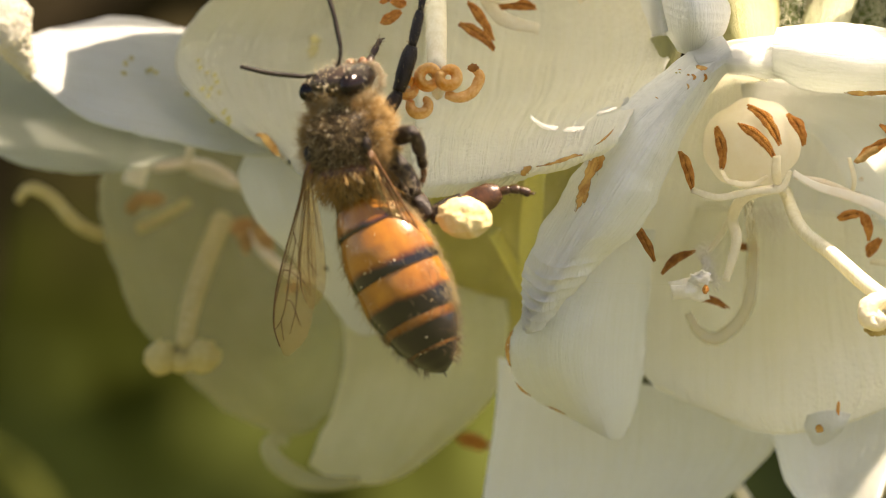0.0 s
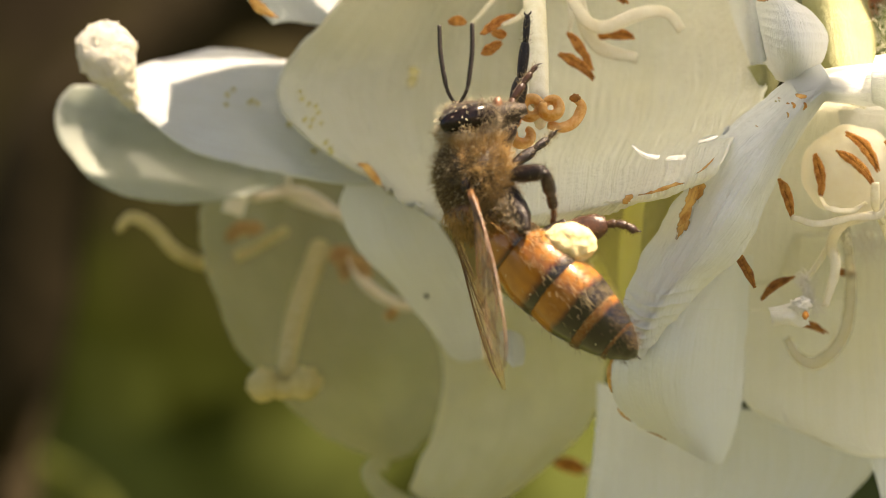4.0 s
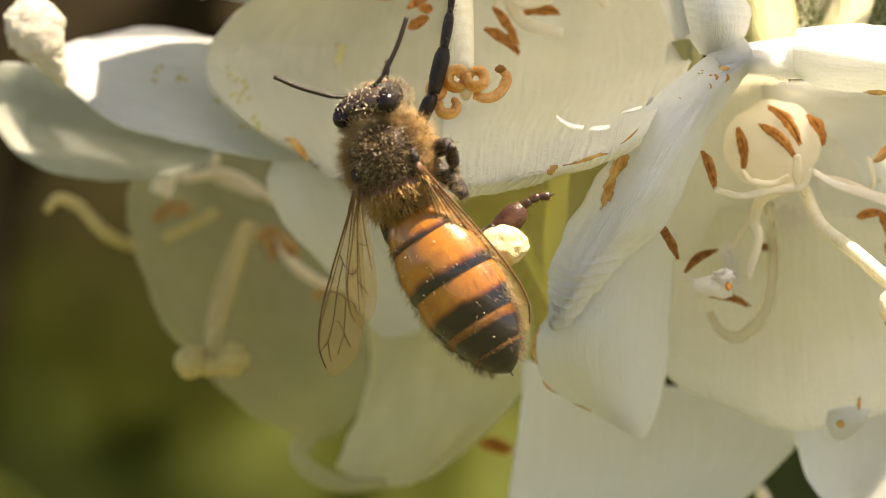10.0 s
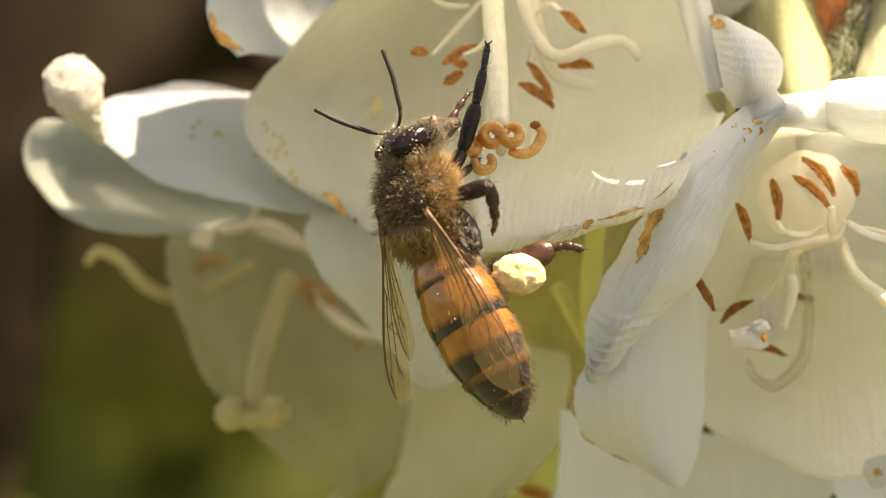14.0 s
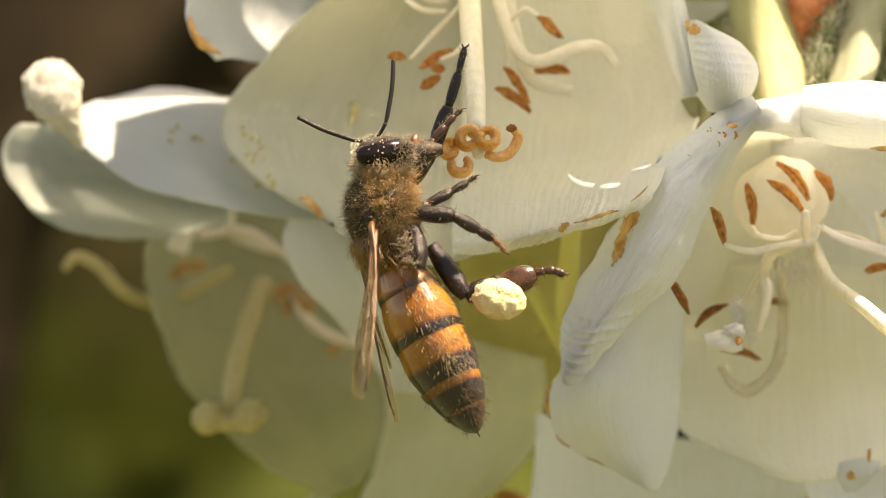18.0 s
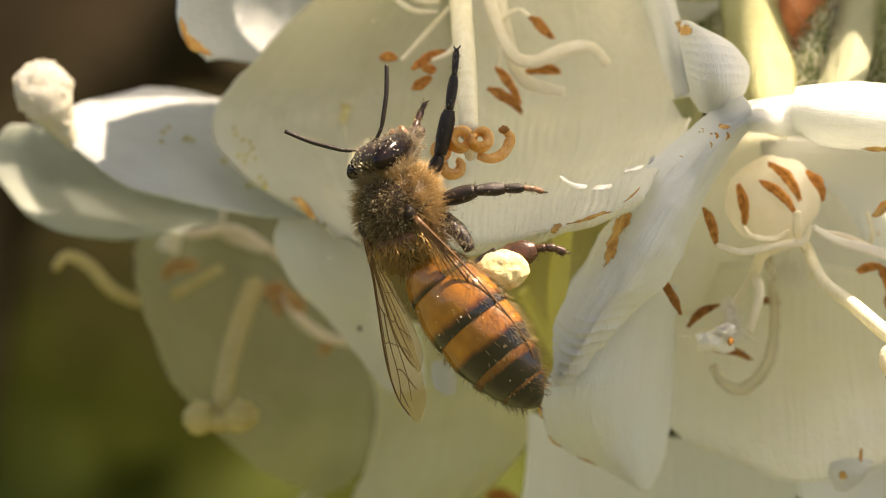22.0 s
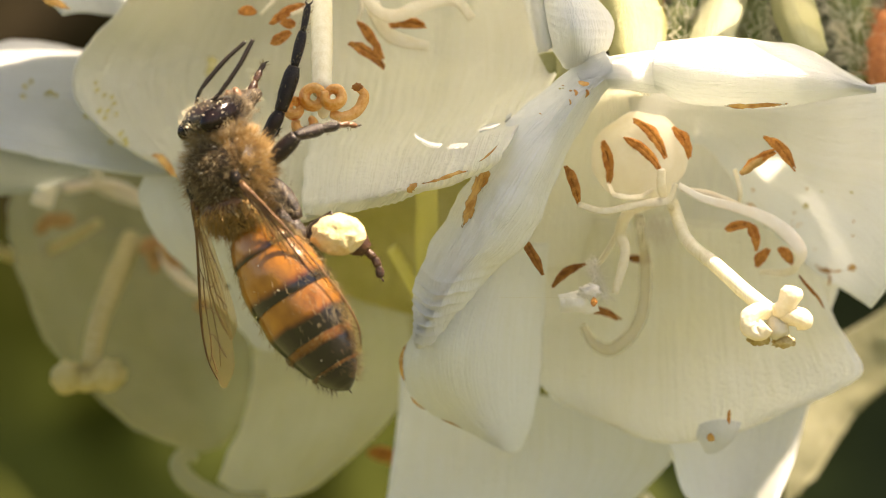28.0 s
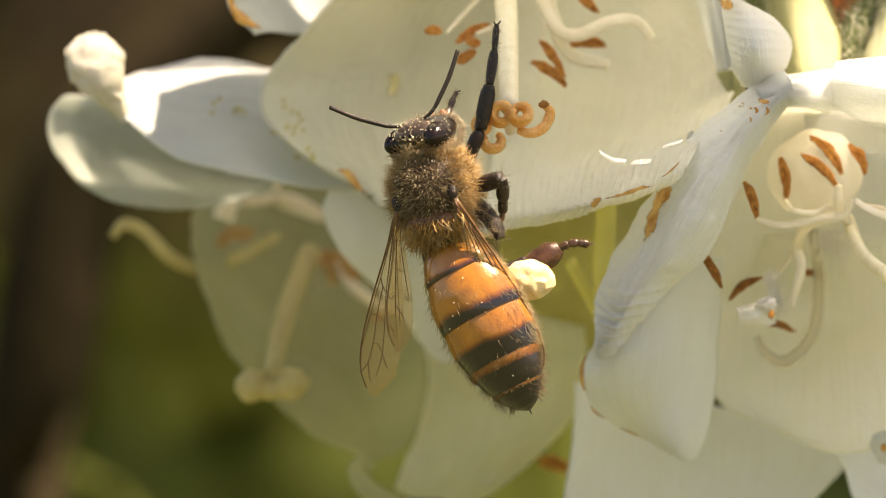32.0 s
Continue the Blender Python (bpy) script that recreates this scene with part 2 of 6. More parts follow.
# the next three: thin petals of unseen added shades, tuned to filter the sun
SHADE_GAUZE = petal_material("shade_petal_gauzy", (0.98, 0.975, 0.965), (0.97, 0.965, 0.95), 0.96, (1.0, 1.0, 0.98), clear=0.42)
HOOD_AIRY = petal_material("hood_petal_airy", (0.97, 0.97, 0.96), (0.95, 0.95, 0.93), 0.90, (0.99, 1.0, 0.98), clear=0.32)
SHADE_CLEAR = petal_material("shade_petal_clear", (0.98, 0.975, 0.965), (0.97, 0.965, 0.95), 0.96, (1.0, 1.0, 0.98))
# two darker copies of the white petal: weaker light put into their colour
PETAL_SHADED_GREY = petal_material("petal_shaded_grey", (0.59, 0.63, 0.60), (0.49, 0.53, 0.49), 0.55, (0.98, 1.0, 0.92), clear=0.30)
PETAL_DIMMED = petal_material("petal_dimmed_white", (0.69, 0.725, 0.75), (0.64, 0.665, 0.68), 0.60, (0.99, 1.0, 0.98))
PETAL_GREEN = petal_material("petal_green", (0.74, 0.70, 0.46), (0.58, 0.54, 0.28), 0.60, (1.0, 1.0, 0.65))
PETAL_YELLOW = petal_material("petal_base_yellow", (0.86, 0.82, 0.42), (0.80, 0.76, 0.34), 0.45, (1.0, 1.0, 0.6))
SEPAL = petal_material("sepal_pale_green", (0.44, 0.44, 0.21), (0.52, 0.52, 0.31), 0.35, (0.95, 1.0, 0.6), gloss=0.2, rough=0.55)
SEPAL_WHITE = petal_material("sepal_whitish", (0.54, 0.55, 0.42), (0.47, 0.49, 0.33), 0.35, (0.92, 1.0, 0.65), gloss=0.2, rough=0.55)
STAIN = stain_material("brown_stain", (0.40, 0.16, 0.025), (0.72, 0.44, 0.14))
SPOT = stain_material("olive_spot", (0.44, 0.38, 0.14), (0.66, 0.60, 0.34))
SPECK = stain_material("olive_speck", (0.46, 0.40, 0.10), (0.66, 0.60, 0.26))
DUSTED = skin_material("petal_dusted", (0.72, 0.71, 0.63), (0.86, 0.85, 0.80), 3600.0, 0.85, 1.0, 0.0003, 0.1, through=0.3)
SOOT = stain_material("black_speck", (0.01, 0.008, 0.006), (0.03, 0.02, 0.015))
GRAIN_WHITE = skin_material("pollen_crust", (0.62, 0.59, 0.44), (0.80, 0.78, 0.67), 1800.0, 0.85, through=0.2)
ANTHER = skin_material("anther_orange", (0.40, 0.115, 0.016), (0.80, 0.37, 0.09), 4200.0, 0.8, 1.0, 0.00015)
ANTHER_DARK = skin_material("anther_brown", (0.20, 0.06, 0.011), (0.58, 0.25, 0.055), 4200.0, 0.75, 1.0, 0.00015)
ANTHER_SPLIT = skin_material("anther_split", (0.20, 0.06, 0.012), (0.36, 0.14, 0.03), 3200.0, 0.85, 0.8, 0.0001)
ANTHER_OCHRE = skin_material("anther_ochre", (0.40, 0.22, 0.07), (0.58, 0.38, 0.17), 1500.0, 0.75, 0.8, 0.0001, through=0.2)
CURL = skin_material("stigma_orange", (0.74, 0.35, 0.07), (0.95, 0.66, 0.30), 1500.0, 0.4, 0.5, 0.00006, through=0.3)
FILAMENT = skin_material("filament_cream", (0.82, 0.77, 0.64), (0.90, 0.87, 0.78), 1400.0, 0.45, 0.3, 0.00005, through=0.55)
FILAMENT_PINK = skin_material("filament_pink", (0.80, 0.70, 0.56), (0.86, 0.80, 0.68), 1400.0, 0.45, 0.3, 0.00005, through=0.35)
FILAMENT_ROOT = skin_material("filament_white", (0.88, 0.82, 0.74), (0.93, 0.91, 0.87), 500.0, 0.4, 0.3, 0.00005, through=0.5)
FILAMENT_SHEER = petal_material("filament_sheer", (0.72, 0.66, 0.54), (0.66, 0.60, 0.46), 0.5, (1.0, 1.0, 0.9), clear=0.5)
STYLE = skin_material("style_cream", (0.76, 0.70, 0.50), (0.90, 0.86, 0.70), (2600.0, 2600.0, 120.0), 0.5, 0.35, 0.00006, through=0.3)
STIGMA = skin_material("stigma_cream", (0.78, 0.70, 0.50), (0.86, 0.81, 0.66), 1100.0, 0.6, 0.5, 0.00008, through=0.35)
STIGMA_TAN = skin_material("stigma_tan", (0.44, 0.30, 0.10), (0.74, 0.62, 0.36), 1500.0, 0.7, 0.6, 0.0001, through=0.2)
CUP = skin_material("cup_pinkish_white", (0.88, 0.83, 0.72), (0.92, 0.89, 0.82), 500.0, 0.55, 0.4, 0.0001, through=0.6)
# darker stigma yellow for the hanging flower: its shade is in the colour
STIGMA_SHADE = skin_material("stigma_shaded_yellow", (0.50, 0.41, 0.15), (0.62, 0.54, 0.26), 3000.0, 0.7, 0.9, 0.00012, through=0.15)
FUZZ = skin_material("white_hair", (0.74, 0.71, 0.52), (0.88, 0.86, 0.74), 3000.0, 0.5)
FUZZ_ORANGE = skin_material("orange_hair", (0.46, 0.15, 0.05), (0.66, 0.28, 0.12), 3000.0, 0.6)
STEM = skin_material("stem_green", (0.07, 0.10, 0.025), (0.16, 0.20, 0.06), 900.0, 0.6)
FLUFF = skin_material("white_fluff", (0.82, 0.78, 0.68), (0.90, 0.88, 0.82), 3000.0, 0.6, through=0.3)
TORN = skin_material("white_scrap", (0.88, 0.86, 0.81), (0.95, 0.94, 0.91), 2600.0, 0.5, 0.8, 0.0001, through=0.5)
CHITIN = skin_material("bee_chitin", (0.010, 0.007, 0.005), (0.040, 0.022, 0.012), 2600.0, 0.33, 0.4, 0.00004, 0.5)
ANTENNA = skin_material("bee_antenna", (0.008, 0.006, 0.005), (0.022, 0.015, 0.010), 3200.0, 0.5, 0.4, 0.00004, 0.25)
LEG_BROWN = skin_material("bee_leg", (0.004, 0.003, 0.002), (0.018, 0.009, 0.006), 3200.0, 0.32, 0.7, 0.00006, 0.35)
THORAX = skin_material("bee_thorax", (0.028, 0.018, 0.010), (0.085, 0.055, 0.027), 2600.0, 0.5, 0.5, 0.00005)
FACE = skin_material("bee_face", (0.014, 0.010, 0.007), (0.045, 0.032, 0.020), 2600.0, 0.6, gloss=0.2)
EYE = skin_material("bee_eye", (0.005, 0.0035, 0.003), (0.012, 0.007, 0.006), 4000.0, 0.14, 0.15, 0.00002, 0.22)
FUR = skin_material("bee_fur_golden", (0.24, 0.135, 0.042), (0.50, 0.33, 0.13), 1200.0, 0.6, 0.1, 0.00002, through=0.30)
FELT = skin_material("bee_felt_tan", (0.15, 0.09, 0.035), (0.31, 0.21, 0.09), 1200.0, 0.7, 0.1, 0.00002, through=0.2)
FUR_TAWNY = skin_material("bee_fur_tawny", (0.34, 0.17, 0.045), (0.66, 0.42, 0.15), 1200.0, 0.5, 0.1, 0.00002, through=0.25)
FUR_DARK = skin_material("bee_fur_brown", (0.075, 0.045, 0.020), (0.20, 0.132, 0.062), 1200.0, 0.6, 0.1, 0.00002, through=0.2)
FUR_FACE = skin_material("bee_fur_face", (0.17, 0.13, 0.078), (0.38, 0.31, 0.21), 1200.0, 0.6, 0.1, 0.00002, through=0.2)
FUR_PALE = skin_material("bee_fur_pale", (0.28, 0.205, 0.10), (0.50, 0.40, 0.23), 1200.0, 0.6, 0.1, 0.00002, through=0.25)
POLLEN = skin_material("pollen_yellow", (0.66, 0.52, 0.24), (0.78, 0.66, 0.39), 3600.0, 0.85, 1.0, 0.00010)
GRAIN = skin_material("pollen_grain", (0.68, 0.58, 0.36), (0.84, 0.77, 0.58), 3000.0, 0.7)
PLATE = tergite_material()
WING = wing_material()
LEG_RED = skin_material("bee_leg_reddish", (0.055, 0.022, 0.009), (0.20, 0.085, 0.032), 2600.0, 0.38)
LEG_FOOT = skin_material("bee_hind_foot", (0.012, 0.006, 0.004), (0.070, 0.028, 0.011), 2200.0, 0.34)
VEIN = skin_material("wing_vein", (0.045, 0.020, 0.008), (0.16, 0.075, 0.026), 2600.0, 0.4)
LEAF = skin_material("leaf_green", (0.10, 0.112, 0.022), (0.17, 0.19, 0.05), 60.0, 0.6, 0.3, 0.0005, 0.1, through=0.5)
TWIG = skin_material("twig_brown", (0.010, 0.008, 0.004), (0.024, 0.018, 0.009), 160.0, 0.9, gloss=0.05)
SOIL = skin_material("ground_soil", (0.05, 0.045, 0.025), (0.08, 0.10, 0.03), 3.0, 0.9)
HEDGE = backdrop_material()


# ---- mesh helpers ----
def mesh_object(name, verts, faces, material, parent=None, label="", smooth=True):
    """One mesh object out of points in millimetres."""
    me = bpy.data.meshes.new(name)
    me.from_pydata([tuple(c * MM for c in v) for v in verts], [], faces)
    me.materials.append(material)
    if smooth:
        me.polygons.foreach_set("use_smooth", [True] * len(me.polygons))
    me.update()
    ob = new(name, me)
    if parent is not None:
        ob.parent = parent
    if label:
        tagged(ob, label)
    return ob


def joined(name, pieces, parent, label=""):
    """One mesh out of several (points, faces, material) pieces."""
    verts, faces, index, mats = [], [], [], []
    for v, f, mat in pieces:
        if mat not in mats:
            mats.append(mat)
        faces += [tuple(i + len(verts) for i in q) for q in f]
        index += [mats.index(mat)] * len(f)
        verts += list(v)
    ob = mesh_object(name, verts, faces, mats[0], parent, label)
    for mat in mats[1:]:
        ob.data.materials.append(mat)
    ob.data.polygons.foreach_set("material_index", index)
    return ob


def spline(points, t):
    """Catmull-Rom through rows of an array, at t from 0 to 1."""
    pts = np.asarray(points, float)
    n = len(pts) - 1
    s = min(max(t, 0.0), 1.0) * n
    i = min(int(s), n - 1)
    u = s - i
    p1, p2 = pts[i], pts[i + 1]
    p0 = pts[i - 1] if i > 0 else 2 * p1 - p2
    p3 = pts[i + 2] if i + 2 <= n else 2 * p2 - p1
    return 0.5 * (2 * p1 + (p2 - p0) * u + (2 * p0 - 5 * p1 + 4 * p2 - p3) * u**2 + (3 * p1 - p0 - 3 * p2 + p3) * u**3)


def sheet(stations, nu=60, nv=44, wave=0.10, ridge=None, seed=0, frill=0.06, pleat=None):
    """A grid of points: stations of (one edge, middle, other edge), lofted, with gentle waves and ridges."""
    st = np.array(stations, float)
    grid = np.empty((nu + 1, nv + 1, 3))
    for i in range(nu + 1):
        left, middle, right = spline(st.reshape(len(st), 9), i / nu).reshape(3, 3)
        for j in range(nv + 1):
            v = j / nv
            grid[i, j] = left * (2 * (v - 0.5) * (v - 1)) + middle * (4 * v * (1 - v)) + right * (2 * v * (v - 0.5))
    normal = normals(grid)
    for i in range(nu + 1):
        for j in range(nv + 1):
            u, v, p = i / nu, j / nv, grid[i, j]
            d = wave * noise.noise(Vector(p) * 0.22 + Vector((seed * 7.1, 0, 0))) * 2
            d += 0.55 * wave * noise.noise(Vector(p) * 0.8 + Vector((0, seed * 3.7, 0))) + 0.16 * wave * noise.noise(Vector(p) * 2.2)
            edge = max(0.0, abs(2 * v - 1) - 0.8) * 5 + max(0.0, u - 0.92) * 10
            d += frill * edge * noise.noise(Vector(p) * 1.4 + Vector((0, 0, seed * 5.3)))
            if ridge:
                u0, u1, amp, count = ridge
                k = min(1.0, max(0.0, (u - u0) * 8)) * min(1.0, max(0.0, (u1 - u) * 8)) * min(1.0, 0.25 + 7 * v * (1 - v))
                turn = count * math.tau * u - 10.0 * v + 9.0 * (v - 0.3) ** 2 + 1.1 * noise.noise(Vector(p) * 0.5)
                d += amp * k * (0.8 + 0.6 * noise.noise(Vector(p) * 0.9)) * (1 - 1.6 * abs(math.sin(turn / 2)) ** 0.8)
            if pleat:
                u0, amp, count = pleat
                k = min(1.0, max(0.0, (u - u0) * 5)) * min(1.0, 6 * v * (1 - v)) * (0.3 + 1.6 * noise.noise(Vector(p) * 0.4))
                d += amp * k * math.sin(count * math.tau * v + 3.0 * u + 2.0 * noise.noise(Vector(p) * 0.35))
            grid[i, j] = p + normal[i, j] * d
    return grid


def normals(grid):
    du, dv = np.gradient(grid, axis=0), np.gradient(grid, axis=1)
    n = np.cross(du, dv)
    n /= np.linalg.norm(n, axis=2, keepdims=True) + 1e-12
    if n[:, :, 1].mean() > 0:
        n = -n
    return n


def petal(name, parent, grid, material, thick=0.14, label=""):
    """A petal of real thickness on a grid of points."""
    nu, nv = grid.shape[0], grid.shape[1]
    back = grid - normals(grid) * thick
    verts = np.concatenate([grid.reshape(-1, 3), back.reshape(-1, 3)])
    k = nu * nv
    faces = []
    for i in range(nu - 1):
        for j in range(nv - 1):
            a, b, c, d = i * nv + j, i * nv + j + 1, (i + 1) * nv + j + 1, (i + 1) * nv + j
            faces += [(a, b, c, d), (k + d, k + c, k + b, k + a)]
    rim = [(0, j) for j in range(nv)] + [(i, nv - 1) for i in range(1, nu)]
    rim += [(nu - 1, j) for j in range(nv - 2, -1, -1)] + [(i, 0) for i in range(nu - 2, 0, -1)]
    rim = [i * nv + j for i, j in rim]
    for a, b in zip(rim, rim[1:] + rim[:1]):
        faces.append((b, a, k + a, k + b))
    ob = mesh_object(name, verts, faces, material, parent, label)
    uv = np.array([(i / (nu - 1), j / (nv - 1), 0.0) for i in range(nu) for j in range(nv)])
    ob.data.attributes.new("petal_uv", "FLOAT_VECTOR", "POINT").data.foreach_set("vector", np.concatenate([uv, uv]).ravel())
    return ob


EYE_AT = np.array((0.0, -113.8, 0.0))


def touch(grid, p, lift=0.04):
    """The point of a petal behind or before p as seen from the front, lifted a little."""
    way = np.asarray(p, float) - EYE_AT
    off = grid - EYE_AT
    ahead = (off @ way) / (way @ way)
    miss = np.linalg.norm(off - ahead[:, :, None] * way, axis=2)
    i, j = np.unravel_index(miss.argmin(), miss.shape)
    n = normals(grid)[i, j]
    place = EYE_AT + way * ahead[i, j]
    return place + (n if n[1] < 0 else -n) * lift


def stain(parent, grid, path, width, material=None, name="brown_mark", seed=1):
    """A thin ragged patch that lies on a petal along a path and fades out at its rim."""
    rnd = random.Random(seed)
    pts = [spline(path, k / 12) for k in range(13)]
    verts, faces, rim = [], [], []
    for k, p in enumerate(pts):
        q = pts[min(k + 1, 12)] - pts[max(k - 1, 0)]
        side = np.array((-q[2], 0, q[0]))
        side /= np.linalg.norm(side) + 1e-9
        w = 1.15 * width * (0.25 + math.sin(math.pi * (0.08 + 0.84 * k / 12))) * rnd.uniform(0.7, 1.2)
        for s in range(5):
            verts.append(touch(grid, p + side * w * (s / 4 - 0.5)))
            rim.append((0.0, 0.7, 1.0, 0.7, 0.0)[s] * min(1.0, 0.25 * k, 0.25 * (12 - k)))
    for k in range(12):
        for s in range(4):
            a = 5 * k + s
            faces.append((a, a + 1, a + 6, a + 5))
    ob = mesh_object(name, verts, faces, material or STAIN, parent)
    ob.data.attributes.new("rim", "FLOAT", "POINT").data.foreach_set("value", rim)
    return ob


def tube(path, radii, sides=10, steps=24, flat=1.0, rough=0.0, seed=0):
    """Points and faces of a round or flattened tube along a path, closed at both ends."""
    verts, faces = [], []
    up = np.array((0.13, -0.97, 0.2))
    for k in range(steps + 1):
        t = k / steps
        p = spline(path, t)
        d = spline(path, min(t + 0.02, 1)) - spline(path, max(t - 0.02, 0))
        d /= np.linalg.norm(d) + 1e-9
        x = np.cross(d, up)
        x /= np.linalg.norm(x) + 1e-9
        y = np.cross(x, d)
        r = float(spline(np.array(radii, float)[:, None], t)[0])
        for s in range(sides):
            a = math.tau * s / sides
            rr = r * (1 + rough * noise.noise(Vector(p) * 3 + Vector((a * 2, seed, 0))))
            verts.append(p + x * math.cos(a) * rr + y * math.sin(a) * rr * flat)
    for k in range(steps):
        for s in range(sides):
            a, b = k * sides + s, k * sides + (s + 1) % sides
            faces.append((a, b, b + sides, a + sides))
    verts += [spline(path, 0.0), spline(path, 1.0)]
    n = len(verts)
    for s in range(sides):
        faces.append((n - 2, (s + 1) % sides, s))
        faces.append((n - 1, steps * sides + s, steps * sides + (s + 1) % sides))
    return verts, faces


def tube_part(name, parent, path, radii, material, label="", **kw):
    return mesh_object(name, *tube(path, radii, **kw), material, parent, label)


def blob(center, radii, rings=14, sides=18, rough=0.0, scale=1.0, seed=0, axes=None):
    """A rounded lump."""
    verts, faces = [], []
    m = np.eye(3) if axes is None else np.array(axes, float)
    for i in range(rings + 1):
        a = math.pi * i / rings
        for j in range(sides):
            b = math.tau * j / sides
            d = np.array((math.sin(a) * math.cos(b), math.sin(a) * math.sin(b), math.cos(a)))
            k = 1 + rough * noise.noise(Vector(d) * 2.2 * scale + Vector((seed * 3.1, 0, 0)))
            verts.append(np.asarray(center) + m @ (d * np.array(radii) * k))
    for i in range(rings):
        for j in range(sides):
            a, b = i * sides + j, i * sides + (j + 1) % sides
            faces.append((a, a + sides, b + sides, b))
    return verts, faces


def strands(roots, lengths, width, seed, lean=(0, 0, 0), curl=0.3, clump=0.0):
    """Thin tapering hairs: rows of (root, direction)."""
    rnd = random.Random(seed)
    verts, faces = [], []
    for (p, d), length in zip(roots, lengths):
        p, d = np.asarray(p, float), np.asarray(d, float) + np.asarray(lean) + np.array([rnd.gauss(0, curl) for _ in range(3)])
        if clump:
            d = d + clump * np.array(noise.noise_vector(Vector(p) * 3.2))
        d /= np.linalg.norm(d) + 1e-9
        x = np.cross(d, (0.3, 0.5, 0.81))
        x /= np.linalg.norm(x) + 1e-9
        y = np.cross(d, x)
        bend = np.array([rnd.gauss(0, curl * 0.5) for _ in range(3)]) * length
        n = len(verts)
        mid = p + d * length * 0.55
        for q, w in ((p, width), (mid, width * 0.75)):
            verts += [q + x * w, q - 0.5 * x * w + 0.87 * y * w, q - 0.5 * x * w - 0.87 * y * w]
        verts.append(p + d * length + bend)
        for a, b in ((0, 1), (1, 2), (2, 0)):
            faces += [(n + a, n + b, n + b + 3, n + a + 3), (n + a + 3, n + b + 3, n + 6)]
    return verts, faces


def thing(name, at, label, category, group=""):
    """An empty at the base of a thing; the parts under it are written in world millimetres."""
    ob = new(name)
    ob.empty_display_size = 0.002
    return tagged(ob, label, category, group)


# ---- flower heads ----
def anther(parent, a, b, material=None, width=0.19):
    """A dried anther between two points: two ragged halves that part along a dark split, one a little longer."""
    a, b = np.array(a), np.array(b)
    d = b - a
    r = random.Random(int(abs(a[0] * 131 + a[2] * 17) * 10))
    across = np.array((-d[2], 0, d[0])) / (np.linalg.norm(d) + 1e-9)
    bow = across * np.linalg.norm(d) * r.uniform(0.03, 0.10)
    pieces = [(*tube([a + d * 0.06, a + d * 0.35 + bow, a + d * 0.7 + bow, b - d * 0.06], [width * 0.3, width * 0.55, width * 0.5, width * 0.2], sides=6, steps=10, flat=0.4), ANTHER_SPLIT)]
    for s in (-1, 1):
        gap = across * s * width * r.uniform(0.40, 0.62)
        lift = np.array((0, -width * r.uniform(0.10, 0.40), 0))
        path = [a + gap * 0.3 + d * r.uniform(-0.03, 0.05), a + d * 0.33 + bow + gap + lift, a + d * 0.67 + bow * r.uniform(0.6, 1.3) + gap * 0.9 + lift, b + gap * r.uniform(0.2, 0.8) + d * r.uniform(-0.07, 0.04)]
        pieces.append((*tube(path, [width * 0.24, width * 0.54, width * 0.48, width * 0.16], sides=8, steps=22, flat=0.7, rough=0.75, seed=float(a[0]) + s), material or ANTHER))
    return joined("anther", pieces[1:] + pieces[:1], parent)


# upper flower: open bowl that faces the viewer
upper = thing("white_flower", None, "open white flower with a deep bowl, orange curled stigma", "flower", "flowers of the cluster")
A1 = sheet([
    ((-0.77, -2.00, 14.02), (1.10, 4.00, 14.53), (3.24, 4.00, 14.77)), ((-5.01, 0.00, 11.05), (-1.28, 4.00, 10.96), (3.26, 5.00, 11.06)), ((-7.98, 1.00, 7.90), (-2.47, 4.00, 7.87), (3.24, 4.00, 7.87)),
    ((-7.56, 0.00, 5.58), (-2.18, 1.00, 5.12), (2.67, 0.00, 4.84)), ((-4.42, -1.00, 3.43), (-1.43, -3.00, 2.70), (2.13, -4.00, 2.46)), ((-2.08, -4.00, 2.12), (-0.30, -6.00, 1.50), (2.07, -7.00, 1.70))], wave=0.18, seed=1, nv=70, pleat=(0.1, 0.018, 16))
petal("petal", upper, A1, PETAL_IVORY)
A2 = sheet([
    ((1.57, 4.00, 14.77), (6.33, 4.00, 14.77), (10.07, -2.00, 13.79)), ((1.82, 4.60, 11.02), (6.98, 3.00, 10.63), (10.70, -3.00, 9.86)), ((1.80, 3.60, 7.84), (6.92, 2.00, 7.74), (11.01, -5.00, 7.27)),
    ((1.53, 1.00, 5.58), (6.23, -2.00, 5.66), (10.31, -7.00, 5.63)), ((1.37, -3.00, 3.82), (5.31, -7.00, 4.16), (9.44, -9.50, 4.82)), ((1.32, -6.50, 2.40), (4.95, -10.00, 2.53), (8.85, -11.00, 3.79)),
    ((1.42, -7.00, 1.66), (4.17, -8.50, 1.84), (7.88, -10.00, 3.12))], nu=60, nv=140, wave=0.22, seed=2, pleat=(0.3, 0.028, 24))
petal("petal", upper, A2, PETAL_CREAM)
A3 = sheet([
    ((-8.61, 2.00, 17.71), (-4.26, 5.00, 18.13), (0.10, 6.00, 18.26)), ((-9.21, -2.00, 12.56), (-5.91, 4.00, 13.89), (-1.40, 7.00, 14.21)), ((-9.04, -3.00, 10.75), (-6.64, 4.00, 11.73), (-3.38, 7.00, 11.75)),
    ((-7.96, -3.00, 9.62), (-6.58, 3.00, 9.92), (-5.31, 6.00, 9.46))], wave=0.12, seed=3)
petal("petal", upper, A3, PETAL_DIMMED)
